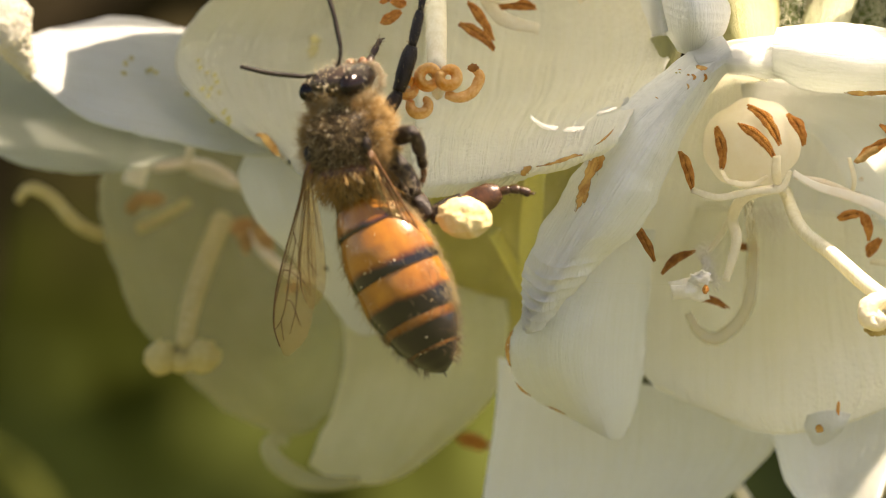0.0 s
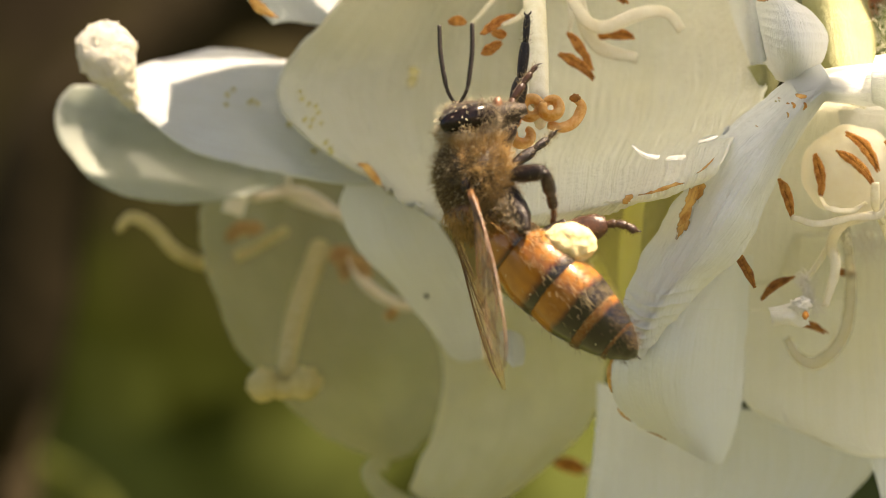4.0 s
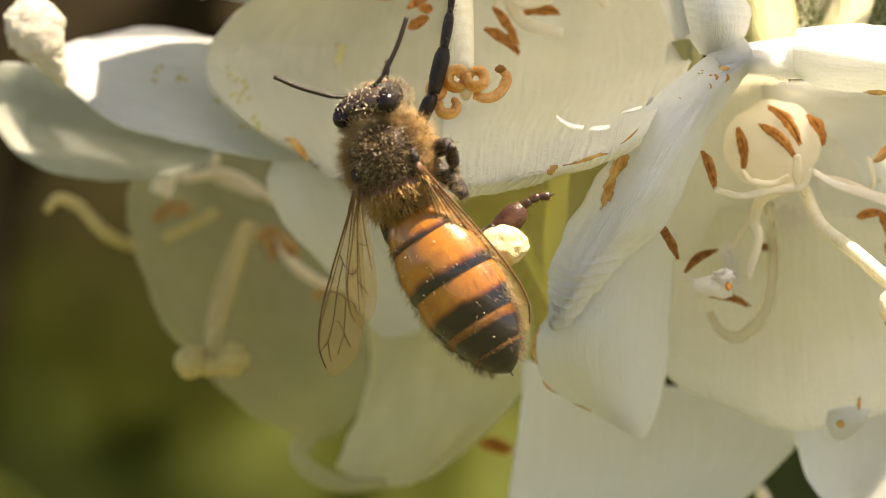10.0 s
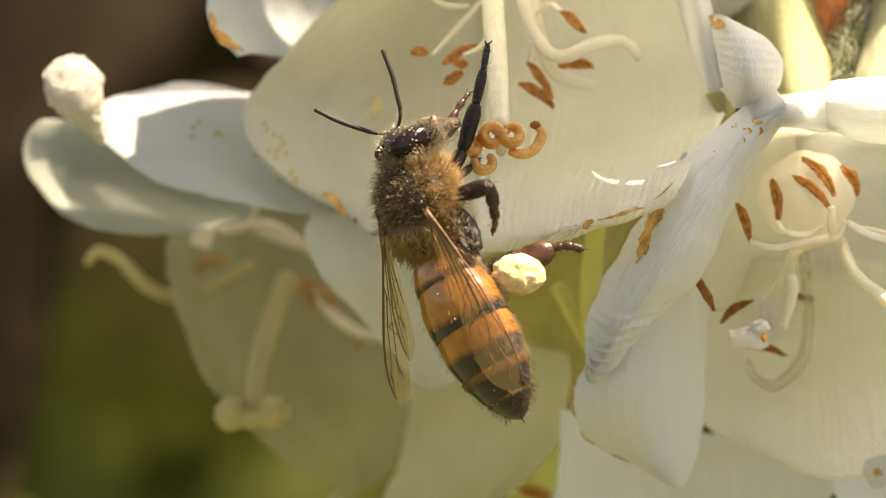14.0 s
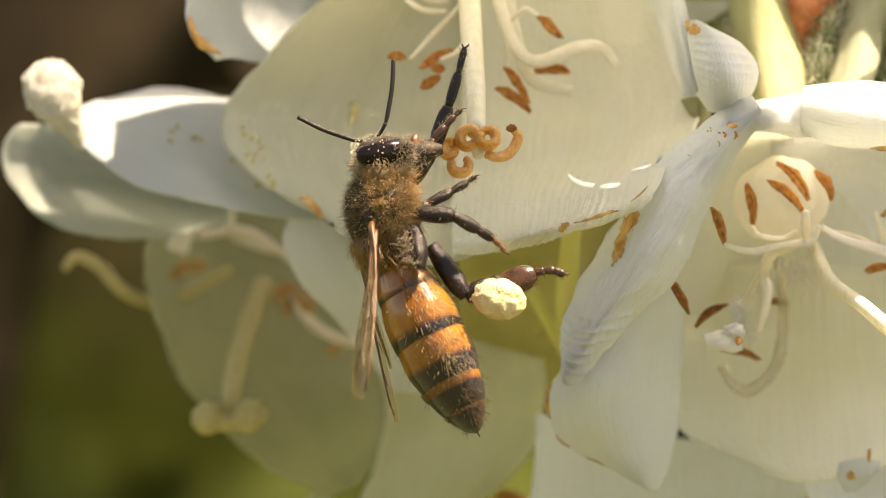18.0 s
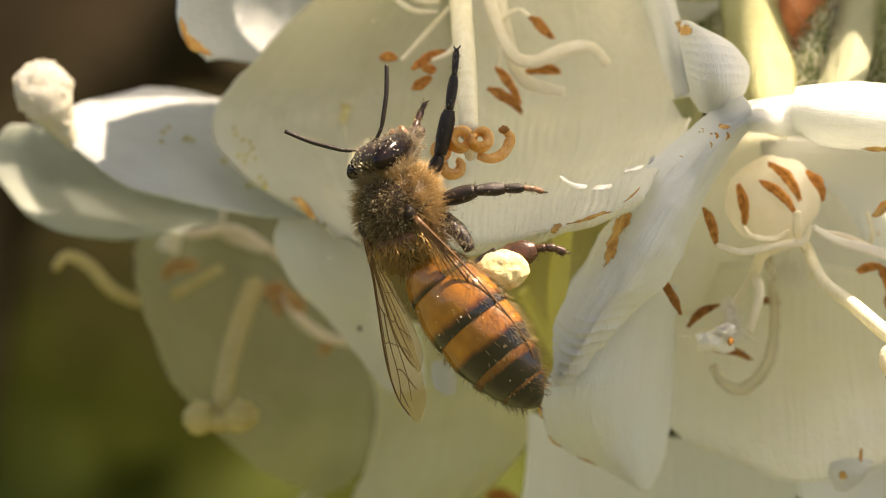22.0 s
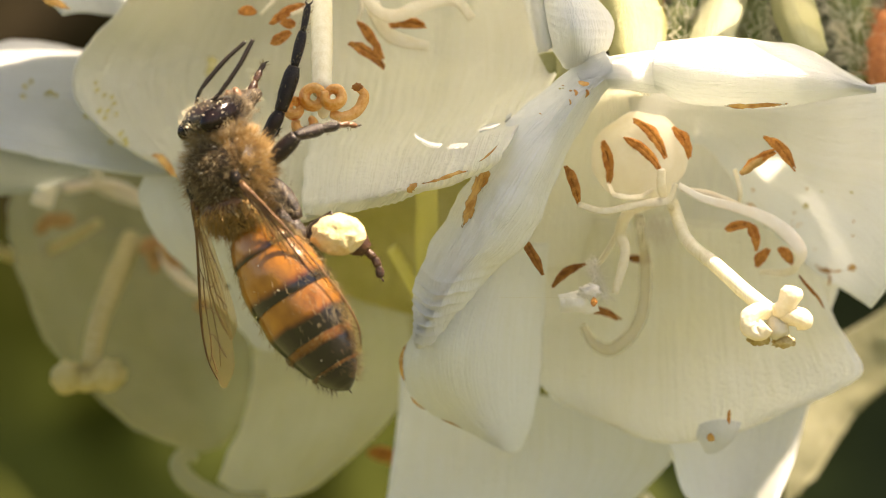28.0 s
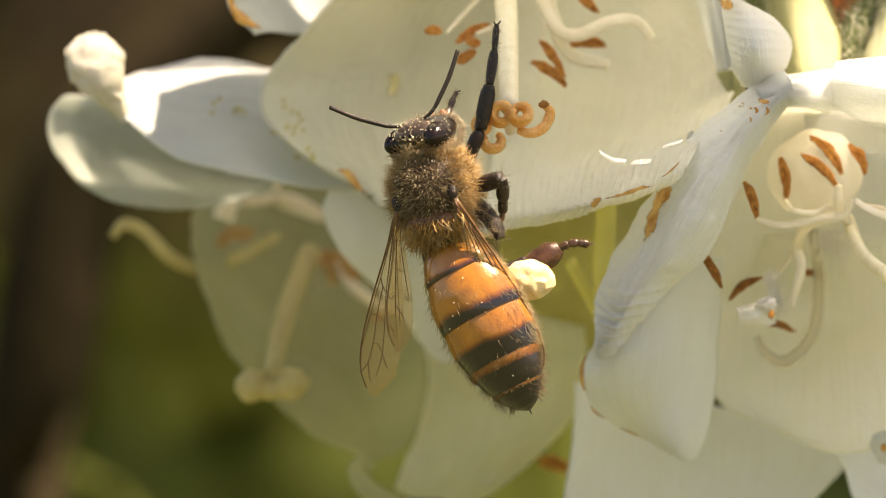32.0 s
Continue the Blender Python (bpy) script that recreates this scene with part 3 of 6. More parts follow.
A4 = sheet([
    ((8.16, 2.00, 15.76), (9.44, 0.00, 15.50), (10.60, 0.00, 15.49)), ((9.14, 1.00, 13.04), (9.80, -4.00, 12.39), (10.59, -4.00, 12.28)), ((9.76, 0.00, 10.84), (10.07, -6.00, 10.31), (10.82, -5.00, 10.50)),
    ((10.39, -6.00, 7.77), (10.58, -8.00, 7.70), (10.94, -7.00, 7.92))], wave=0.08, seed=4)
petal("petal", upper, A4, PETAL)
A5 = sheet([
    ((10.63, -6.00, 10.69), (10.72, -8.00, 10.56), (11.20, -7.00, 10.50)), ((10.54, -6.00, 9.88), (11.14, -10.00, 9.72), (12.41, -7.50, 9.84)), ((10.62, -6.00, 9.00), (11.34, -11.00, 8.57), (13.22, -7.00, 8.90)), ((10.84, -6.00, 8.11), (11.46, -10.50, 7.66), (13.09, -7.00, 7.92)), ((11.27, -6.50, 7.20), (11.63, -8.50, 6.99), (12.41, -7.00, 7.36))], nu=110, wave=0.06, seed=5, ridge=(0.08, 0.75, 0.024, 12))
petal("petal", upper, A5, PETAL_MATTE, label="white petal tip curled back into a lobe")
# two unseen upper petals, added and stretched forward to shade the bowl
A6 = sheet([
    ((-4.38, 4.00, 13.34), (-1.06, 5.00, 13.22), (3.26, 5.00, 13.46)), ((-7.60, 0.00, 15.60), (-1.37, 1.00, 17.64), (3.62, 1.00, 17.87)), ((-8.80, -6.00, 16.90), (-1.52, -5.00, 19.36), (3.65, -5.00, 19.58)),
    ((-8.20, -11.00, 17.10), (-1.43, -11.00, 19.33), (3.24, -11.00, 19.54)), ((-4.01, -14.00, 16.95), (-1.38, -14.50, 18.87), (1.93, -14.50, 19.07))], wave=0.2, seed=22)
petal("petal", upper, A6, PETAL)
A7 = sheet([
    ((1.34, 5.00, 13.46), (5.66, 5.00, 13.22), (9.82, 3.00, 13.23)), ((1.53, 1.00, 17.87), (6.40, 1.00, 17.41), (13.23, -2.00, 15.60)), ((1.67, -5.00, 19.58), (6.73, -5.00, 19.36), (16.59, -8.00, 16.47)),
    ((1.99, -11.00, 19.54), (6.35, -11.00, 19.33), (16.37, -12.00, 16.88)), ((2.93, -14.50, 19.07), (6.14, -14.50, 18.87), (13.63, -14.00, 17.15))], wave=0.2, seed=23)
petal("petal", upper, A7, PETAL)
for k, st in enumerate((
        [((5.63, -11.40, 4.52), (5.65, -11.80, 4.47), (5.68, -12.00, 4.42)), ((6.12, -11.40, 4.24), (6.08, -12.10, 4.14), (6.12, -12.20, 4.08)), ((6.66, -11.40, 4.15), (6.57, -12.10, 4.06), (6.49, -12.20, 3.94))],
        [((6.90, -11.60, 4.12), (6.86, -12.10, 4.04), (6.77, -12.20, 3.98)), ((7.14, -11.60, 4.19), (7.11, -12.10, 4.06), (7.18, -12.20, 4.00)), ((7.56, -11.60, 4.21), (7.53, -12.00, 4.13), (7.40, -12.10, 3.94))],
        [((8.08, -11.20, 4.74), (8.00, -11.80, 4.63), (8.00, -11.80, 4.55)), ((8.37, -11.20, 4.82), (8.31, -12.00, 4.68), (8.35, -12.00, 4.62)), ((8.75, -11.20, 4.91), (8.70, -11.80, 4.84), (8.63, -11.80, 4.71))],
        [((9.01, -11.00, 5.08), (8.98, -11.40, 5.00), (8.94, -11.40, 4.90)), ((9.18, -11.00, 5.25), (9.16, -11.40, 5.17), (9.14, -11.40, 5.06))])):
    petal("petal_fold", upper, sheet(st, nu=24, nv=8, wave=0.05, seed=80 + k, frill=0.12), PETAL, 0.06)
stain(upper, A1, [(-4.92, -1.00, 4.07), (-4.53, -1.00, 3.89), (-4.19, -1.00, 3.55), (-3.66, -2.00, 2.91)], 0.26, seed=2)
stain(upper, A2, [(5.41, -10.00, 2.36), (5.54, -10.00, 2.57), (5.83, -10.00, 2.74)], 0.2, seed=3)
stain(upper, A2, [(5.83, -10.00, 2.70), (6.63, -10.00, 2.89), (7.26, -10.00, 3.12), (7.67, -10.00, 3.20)], 0.11, seed=9)
stain(upper, A2, [(7.99, -10.00, 3.45), (8.51, -10.00, 3.83), (8.83, -10.00, 4.21)], 0.05, seed=10)
stain(upper, A3, [(-9.31, -2.00, 11.53), (-9.08, -2.00, 10.61), (-8.58, -2.00, 10.09), (-7.81, -2.00, 9.72)], 0.34, seed=4)
stain(upper, A3, [(-3.91, 2.00, 12.48), (-3.39, 2.00, 12.39), (-2.85, 2.00, 12.72)], 0.5, SPOT, seed=5)
stain(upper, A5, [(10.47, -6.00, 10.75), (10.64, -7.00, 10.35), (11.08, -7.00, 10.21)], 0.4, seed=6)
stain(upper, A1, [(-2.93, 3.00, 8.28), (-2.74, 3.00, 7.80), (-3.04, 3.00, 7.10)], 0.45, SPOT, seed=7)
for k, u in enumerate(((-7.88, 0.00, 6.96), (-7.51, 0.00, 6.47), (-7.34, 0.00, 5.85), (-7.44, 0.00, 5.58), (-7.10, 0.00, 6.12), (-7.66, 0.00, 5.85), (-7.00, 0.00, 5.70), (-6.63, 0.00, 4.69), (-6.57, 0.00, 4.52), (-7.22, 0.00, 6.37), (-7.81, 0.00, 6.67), (-6.78, 0.00, 4.96))):
    u = np.array(u) + np.array((0.55, 0, 0.05))
    stain(upper, A1, [u, u + np.array((0.06, 0, -0.07)), u + np.array((0.14, 0, -0.12))], 0.17 + 0.05 * (k % 3), SPECK, "olive_speck", seed=130 + k)
tube_part("style", upper, [(1.79, 4.00, 17.00), (1.97, -2.00, 13.43), (2.10, -6.00, 10.78), (2.23, -9.00, 8.14), (2.28, -11.00, 6.07)], [0.55, 0.5, 0.44, 0.40, 0.36], STYLE, rough=0.08)


def ring(center, radius, turn, start, grow, tilt):
    """A path of a small coil."""
    c, out = np.array(center), []
    for k in range(13):
        s = k / 12
        a = start + turn * s
        r = radius * (1 + grow * s)
        out.append(c + np.array((math.cos(a) * r, tilt * (s - 0.5), math.sin(a) * r)))
    return out


for c, r, turn, start, tilt in (((1.98, -11.20, 5.85), 0.36, 6.6, 0.4, 0.5), ((2.71, -11.30, 5.88), 0.34, 6.9, 2.6, 0.6), ((1.27, -11.00, 5.48), 0.26, 6.2, 1.0, 0.5), ((1.69, -11.00, 4.89), 0.36, 4.4, 2.8, 0.4)):
    tube_part("stigma_branch", upper, ring(c, r, turn, start, -0.25, tilt), [0.16, 0.2, 0.2, 0.12], CURL, sides=10, steps=36, flat=1.9, rough=0.10)
tube_part("stigma_branch", upper, [(2.65, -11.00, 5.27), (3.11, -11.20, 5.15), (3.62, -11.00, 5.43), (3.83, -11.00, 5.94), (3.58, -11.00, 6.23)], [0.18, 0.2, 0.2, 0.18, 0.14], CURL, sides=8, rough=0.2)
mesh_object("stigma_base", *blob((2.34, -10.60, 5.62), (0.3, 0.3, 0.5), rough=0.3), FILAMENT, upper)
mesh_object("stigma_tip", *blob((3.58, -11.10, 6.23), (0.2, 0.16, 0.14), rough=0.4), ANTHER_DARK, upper)
for a, b in (((-1.16, -4.00, 9.49), (-0.44, -4.00, 9.49)), ((0.15, -5.00, 8.96), (1.58, -4.00, 9.80)), ((0.14, -5.00, 8.16), (0.94, -5.00, 8.65)), ((1.08, -5.00, 8.96), (0.48, -5.00, 9.05)),
             ((4.81, -4.00, 11.13), (5.75, -4.00, 10.21)), ((3.41, -4.00, 9.16), (4.44, -4.00, 7.63)), ((3.09, -4.00, 8.31), (4.57, -4.00, 7.23)), ((4.70, -3.00, 9.01), (6.15, -3.00, 9.00)),
             ((1.67, -4.00, 11.64), (2.39, -4.00, 11.32)), ((4.04, -3.00, 12.00), (4.63, -3.00, 12.63)), ((0.94, -3.00, 12.60), (1.61, -3.00, 12.14))):
    anther(upper, a, b)
for path, w in (([(3.08, -1.00, 13.54), (3.35, -3.00, 11.50), (3.95, -4.00, 9.83), (4.85, -4.00, 9.31), (6.31, -4.00, 9.87), (7.32, -4.00, 9.86), (7.90, -4.00, 9.19)], 0.27),
                ([(3.59, -1.00, 13.08), (3.80, -3.00, 10.82), (4.38, -3.00, 9.01), (5.10, -3.00, 8.44), (6.23, -3.00, 8.18)], 0.30),
                ([(1.96, -2.00, 12.06), (0.82, -3.00, 10.72), (-0.31, -4.00, 9.40)], 0.10), ([(2.19, -2.00, 11.15), (1.71, -4.00, 9.84), (0.92, -5.00, 9.32)], 0.10),
                ([(3.76, -3.00, 11.05), (4.30, -4.00, 11.40), (4.86, -4.00, 11.13)], 0.10), ([(3.42, -3.00, 11.05), (3.62, -4.00, 9.83), (3.50, -4.00, 9.05)], 0.10),
                ([(-0.78, -2.00, 12.30), (0.14, -3.00, 11.51), (1.16, -3.00, 11.40)], 0.12), ([(-0.55, -2.00, 12.75), (0.37, -3.00, 11.92), (1.27, -3.00, 11.83)], 0.12)):
    tube_part("filament", upper, path, [w * 0.8, w, w, w * 0.7], FILAMENT, sides=8, steps=28, flat=0.45, rough=0.12)

# left flower behind the bowl: only two broad petals and a rolled tip show
left = thing("white_flower", None, "half hidden white flower with two broad flat petals", "flower", "flowers of the cluster")
L1 = sheet([
    ((-15.21, 5.00, 8.06), (-14.72, 3.00, 7.10), (-13.89, 1.00, 6.16)), ((-14.01, 6.00, 8.54), (-13.03, 2.60, 6.84), (-12.11, -0.50, 4.96)), ((-11.57, 7.00, 9.14), (-10.67, 2.60, 6.60), (-9.89, -1.00, 4.19)),
    ((-9.41, 7.50, 8.99), (-8.13, 3.20, 6.40), (-7.68, 0.00, 3.65)), ((-7.17, 7.00, 8.07), (-5.78, 3.40, 5.70), (-5.19, 1.00, 3.40)), ((-5.18, 6.00, 5.83), (-4.37, 3.80, 4.53), (-3.94, 1.50, 3.46))], wave=0.16, seed=6, nv=40, pleat=(0.05, 0.04, 5))
petal("petal", left, L1, PETAL_DIMMED, label="sunlit white petal with olive specks")
L2 = sheet([
    ((-17.16, 6.00, 7.33), (-17.91, 6.00, 6.19), (-17.42, 6.00, 4.66)), ((-16.09, 8.00, 7.40), (-16.47, 9.00, 5.48), (-16.19, 6.00, 3.43)), ((-13.99, 9.00, 6.96), (-14.10, 10.00, 5.02), (-13.89, 6.00, 2.70)),
    ((-11.35, 10.00, 6.02), (-11.44, 11.00, 4.56), (-11.17, 8.00, 2.72)), ((-8.60, 10.00, 5.27), (-8.67, 11.00, 4.30), (-8.53, 9.00, 3.49))], wave=0.12, seed=7)
petal("petal", left, L2, PETAL_SHADED_GREY)
KNOB = [(-14.10, 1.80, 6.27), (-14.37, 1.30, 6.94), (-14.70, 1.00, 7.57), (-15.00, 0.80, 8.11), (-15.26, 1.00, 8.69), (-15.39, 1.60, 9.24)]
tip = tube_part("rolled_petal_tip", left, KNOB, [0.20, 0.42, 0.70, 1.06, 1.16, 0.84], DUSTED, "white rolled petal tip dusted with pollen", sides=40, steps=60, rough=0.13)
rnd, grains, gfaces = random.Random(77), [], []
skin = [v.co / MM for v in tip.data.vertices]
for k in range(1500):
    c = np.array(skin[rnd.randrange(240, len(skin))]) + np.array([rnd.gauss(0, 0.02) for _ in range(3)])
    v, f = blob(c, (rnd.uniform(0.02, 0.065),) * 3, 4, 6, rough=0.5, seed=k)
    gfaces += [tuple(i + len(grains) for i in q) for q in f]
    grains += v
tagged(mesh_object("pollen_crust", grains, gfaces, GRAIN_WHITE, left, "crumbly white pollen crust"), kind="stuff")
for k, (x, z) in enumerate(((-10.52, 6.85), (-10.29, 7.04), (-10.57, 6.46), (-9.47, 6.62), (-9.28, 6.50), (-9.61, 6.53), (-8.06, 6.81), (-7.78, 6.53), (-7.55, 6.39), (-7.71, 6.15), (-7.36, 6.20), (-7.87, 5.92), (-7.45, 5.92), (-7.22, 5.73), (-7.69, 5.64), (-7.97, 5.64), (-6.84, 4.89), (-6.94, 4.58), (-6.70, 4.70))):
    u = np.array((x, 2.20, z))
    stain(left, L1, [u, u + np.array((0.10, 0, 0.05)), u + np.array((0.22, 0, -0.06))], 0.16, SPECK, "olive_speck", seed=20 + k)
L3 = sheet([
    ((-5.57, 3.00, 3.27), (-4.63, 1.50, 3.51), (-3.13, 2.00, 3.29)), ((-5.76, 3.00, 2.38), (-4.05, 1.50, 2.11), (-1.96, 2.00, 2.12)), ((-5.14, 4.00, 0.73), (-3.37, 2.00, 0.37), (-0.80, 3.00, 0.25)),
    ((-3.46, 5.00, -1.18), (-2.00, 4.00, -1.77), (0.38, 5.00, -1.90)), ((-1.56, 7.00, -3.89), (-0.58, 6.00, -4.22), (0.64, 7.00, -3.89))], wave=0.1, seed=8)
petal("petal", left, L3, PETAL)
petal("petal_fold", left, sheet([
    ((0.87, 0.00, -2.74), (1.28, -0.40, -2.64), (1.79, 0.00, -2.88)), ((0.82, -1.20, -3.28), (1.31, -1.80, -3.33), (1.91, -1.20, -3.44)), ((0.99, -2.00, -3.73), (1.39, -2.60, -3.85), (1.85, -2.00, -3.82))], nu=12, nv=10, wave=0.05, seed=66), PETAL)
stain(left, L3, [(-2.27, 3.00, -1.24), (-2.17, 3.00, -1.31), (-2.08, 3.00, -1.26)], 0.18, SOOT, "black_speck", seed=90)

# unseen flowers added above the view, placed to shade the petals below
FLAT = (2, 6, 7)
for n, (c, wide, deep, tall) in enumerate((((-9.5, 7.4, 24.0), 10.5, 3.0, 6.5), ((6.0, 6.0, 19.0), 9.5, 3.0, 6.5), ((24.0, 4.0, 20.5), 10.5, 7.0, 2.0), ((-3.0, 17.0, 22.0), 10.0, 4.0, 6.0), ((13.0, 15.0, 23.5), 9.0, 4.0, 6.0), ((-5.0, 11.5, 26.0), 11.0, 3.5, 5.0), ((28.0, -8.2, 18.5), 5.8, 3.5, 1.5), ((16.3, -12.8, 18.5), 1.9, 1.3, 0.5))):
    c = np.array(c)
    rear = thing("white_flower", None, "unseen white flower added above the view as a shade", "flower", "flowers of the cluster")
    for k in range(6):
        a = math.tau * k / 6 + 0.3 * n
        tip = np.array((math.cos(a) * wide, 3.0 * (n not in FLAT) + deep * math.sin(a), math.sin(a) * tall * (1 if n not in FLAT else -1)))
        side = np.cross(tip, (0.1, -1.0, 0.9) if n not in FLAT else (0.1, -0.2, 1.0))
        side *= (5.6, 5.6, 5.6, 5.6, 5.6, 5.6, 4.0, 1.3)[n] / np.linalg.norm(side)
        petal("petal", rear, sheet([
            (c - side * 0.15, c + tip * 0.05, c + side * 0.15), (c + tip * 0.5 - side, c + tip * 0.55, c + tip * 0.5 + side),
            (c + tip - side * 0.8, c + tip * 1.05 + np.array((0, -1, 0)), c + tip + side * 0.8),
            (c + tip * 1.2 - side * 0.2, c + tip * 1.24, c + tip * 1.2 + side * 0.2)], wave=0.2, seed=70 + 6 * n + k, nu=20, nv=12), SHADE_GAUZE if n in (0, 6, 7) else SHADE_CLEAR if n == 2 else PETAL)
    tube_part("stalk", rear, [c, c + np.array((1, 5, 4)), c + np.array((3, 12, 12))], [0.7, 0.8, 0.9], STEM)

# hanging flower farther back
hanging = thing("white_flower", None, "shaded hanging white flower, out of focus", "flower", "flowers of the cluster")
C1 = sheet([
    ((-12.79, 17.00, 4.25), (-9.23, 23.00, 4.44), (-3.86, 19.00, 3.51)), ((-12.57, 14.00, 0.28), (-8.40, 23.00, -0.26), (-2.22, 17.00, -0.77)), ((-11.50, 13.00, -3.36), (-7.13, 20.00, -4.03), (-1.53, 15.00, -4.14)),
    ((-8.74, 12.00, -6.18), (-5.39, 17.00, -6.59), (-1.64, 13.00, -6.38)), ((-5.18, 12.00, -8.32), (-3.46, 14.00, -8.97), (-2.13, 12.00, -7.55))], wave=0.25, seed=9)
petal("petal", hanging, C1, PETAL_SHADED_SHEER)
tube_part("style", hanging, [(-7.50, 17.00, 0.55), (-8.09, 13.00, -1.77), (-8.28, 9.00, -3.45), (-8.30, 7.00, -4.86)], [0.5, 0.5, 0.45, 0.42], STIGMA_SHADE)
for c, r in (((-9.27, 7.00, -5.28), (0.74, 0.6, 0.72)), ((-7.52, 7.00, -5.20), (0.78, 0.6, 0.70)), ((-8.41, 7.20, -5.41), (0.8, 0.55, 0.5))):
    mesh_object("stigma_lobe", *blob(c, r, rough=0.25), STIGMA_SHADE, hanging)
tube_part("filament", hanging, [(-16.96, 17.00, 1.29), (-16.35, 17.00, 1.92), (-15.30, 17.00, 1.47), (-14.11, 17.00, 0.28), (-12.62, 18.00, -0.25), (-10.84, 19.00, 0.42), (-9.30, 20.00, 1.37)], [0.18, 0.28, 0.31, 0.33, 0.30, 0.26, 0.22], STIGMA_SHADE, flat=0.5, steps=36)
tube_part("filament", hanging, [(-11.42, 15.00, 2.10), (-10.98, 15.00, 3.40), (-10.77, 15.00, 4.31)], [0.5, 0.45, 0.4], FILAMENT, flat=0.5)
tube_part("filament", hanging, [(-10.67, 17.00, 2.93), (-8.36, 18.00, 3.08), (-5.96, 18.00, 1.62)], [0.25, 0.25, 0.2], FILAMENT_PINK)
tube_part("filament", hanging, [(-6.40, 16.00, 0.54), (-5.31, 15.00, -1.02), (-4.01, 15.00, -1.93), (-2.71, 15.00, -2.19)], [0.25, 0.28, 0.25, 0.2], FILAMENT_PINK)
tube_part("filament", hanging, [(-9.09, 17.00, 3.98), (-9.03, 18.00, 2.95), (-7.03, 18.00, 2.15)], [0.25, 0.22, 0.2], FILAMENT)
for a, b in (((-11.77, 16.00, 0.86), (-10.72, 16.00, 1.72)), ((-10.99, 16.00, 1.20), (-10.07, 16.00, 1.46)), ((-7.00, 15.00, 0.02), (-5.83, 15.00, 0.41)), ((-6.92, 16.00, 0.54), (-6.22, 15.00, -1.02)), ((-5.96, 15.00, 0.28), (-5.18, 15.00, -1.28)), ((-4.23, 14.00, -2.30), (-3.98, 14.00, -2.69))):
    anther(hanging, a, b, ANTHER_OCHRE, width=0.30)

# lower flower under the bee
lower = thing("white_flower", None, "pale greenish white flower hanging below the bee", "flower", "flowers of the cluster")
D1 = sheet([
    ((-2.93, 14.00, 0.39), (0.67, 13.50, -1.41), (5.52, 8.00, -2.78)), ((-1.71, 12.50, -4.42), (1.50, 11.00, -4.87), (5.46, 7.00, -4.44)), ((-1.97, 11.00, -7.30), (1.29, 9.50, -7.26), (4.76, 7.50, -6.85)),
    ((-2.62, 10.50, -8.81), (0.29, 9.50, -9.04), (3.28, 8.50, -8.58)), ((-3.09, 10.00, -10.05), (-0.99, 10.00, -10.89), (1.27, 9.50, -10.28))], wave=0.25, seed=10, nu=50, pleat=(0.2, 0.05, 5))
petal("petal", lower, D1, PETAL_SHADED_THIN)
tube_part("rolled_petal_tip", lower, [(-0.90, 9.60, -10.70), (-2.20, 9.60, -10.80), (-3.40, 9.80, -10.62), (-4.40, 10.00, -10.04), (-4.87, 10.50, -9.33), (-4.54, 11.00, -8.96), (-4.08, 11.00, -9.21)], [0.2, 0.34, 0.44, 0.46, 0.4, 0.32, 0.2], PETAL_SHADED_SHEER)
D2 = sheet([
    ((1.81, 4.00, 2.87), (4.94, 5.00, 2.66), (9.17, -2.00, 4.04)), ((1.64, 9.00, 0.27), (4.86, 9.00, 0.02), (7.10, 3.00, 0.49)), ((1.69, 13.00, -2.29), (4.51, 13.00, -2.54), (7.22, 9.00, -1.97)),
    ((1.73, 16.00, -5.22), (4.09, 16.00, -5.36), (7.13, 14.00, -4.37))], wave=0.25, seed=11, pleat=(0.1, 0.08, 6))
petal("petal", lower, D2, PETAL_GREEN, label="yellow-green inner petal base")
for rib, w in (([(6.12, -4.00, 2.72), (6.11, -1.00, 1.38), (6.08, 1.00, -0.21), (5.97, 4.00, -2.12)], 0.55), ([(4.70, 2.00, 0.25), (5.33, 3.00, -0.93), (6.09, 4.00, -2.36), (6.38, 5.00, -3.34)], 0.30)):
    tube_part("sepal_rib", lower, rib, [w, w * 0.9, w * 0.8, w * 0.3], PETAL_YELLOW, flat=0.4)
anther(lower, (3.38, 17.00, -9.39), (4.92, 17.00, -9.81), width=0.32)
tube_part("filament", lower, [(4.92, 17.00, -9.81), (6.60, 16.00, -9.20), (8.40, 13.00, -7.60)], [0.22, 0.25, 0.25], FILAMENT_PINK, flat=0.5)

# right flower: open bowl with a pinkish cup, stamens and long style
right = thing("white_flower", None, "open white flower with rolled petals, orange anthers round a pale cup", "flower", "flowers of the cluster")
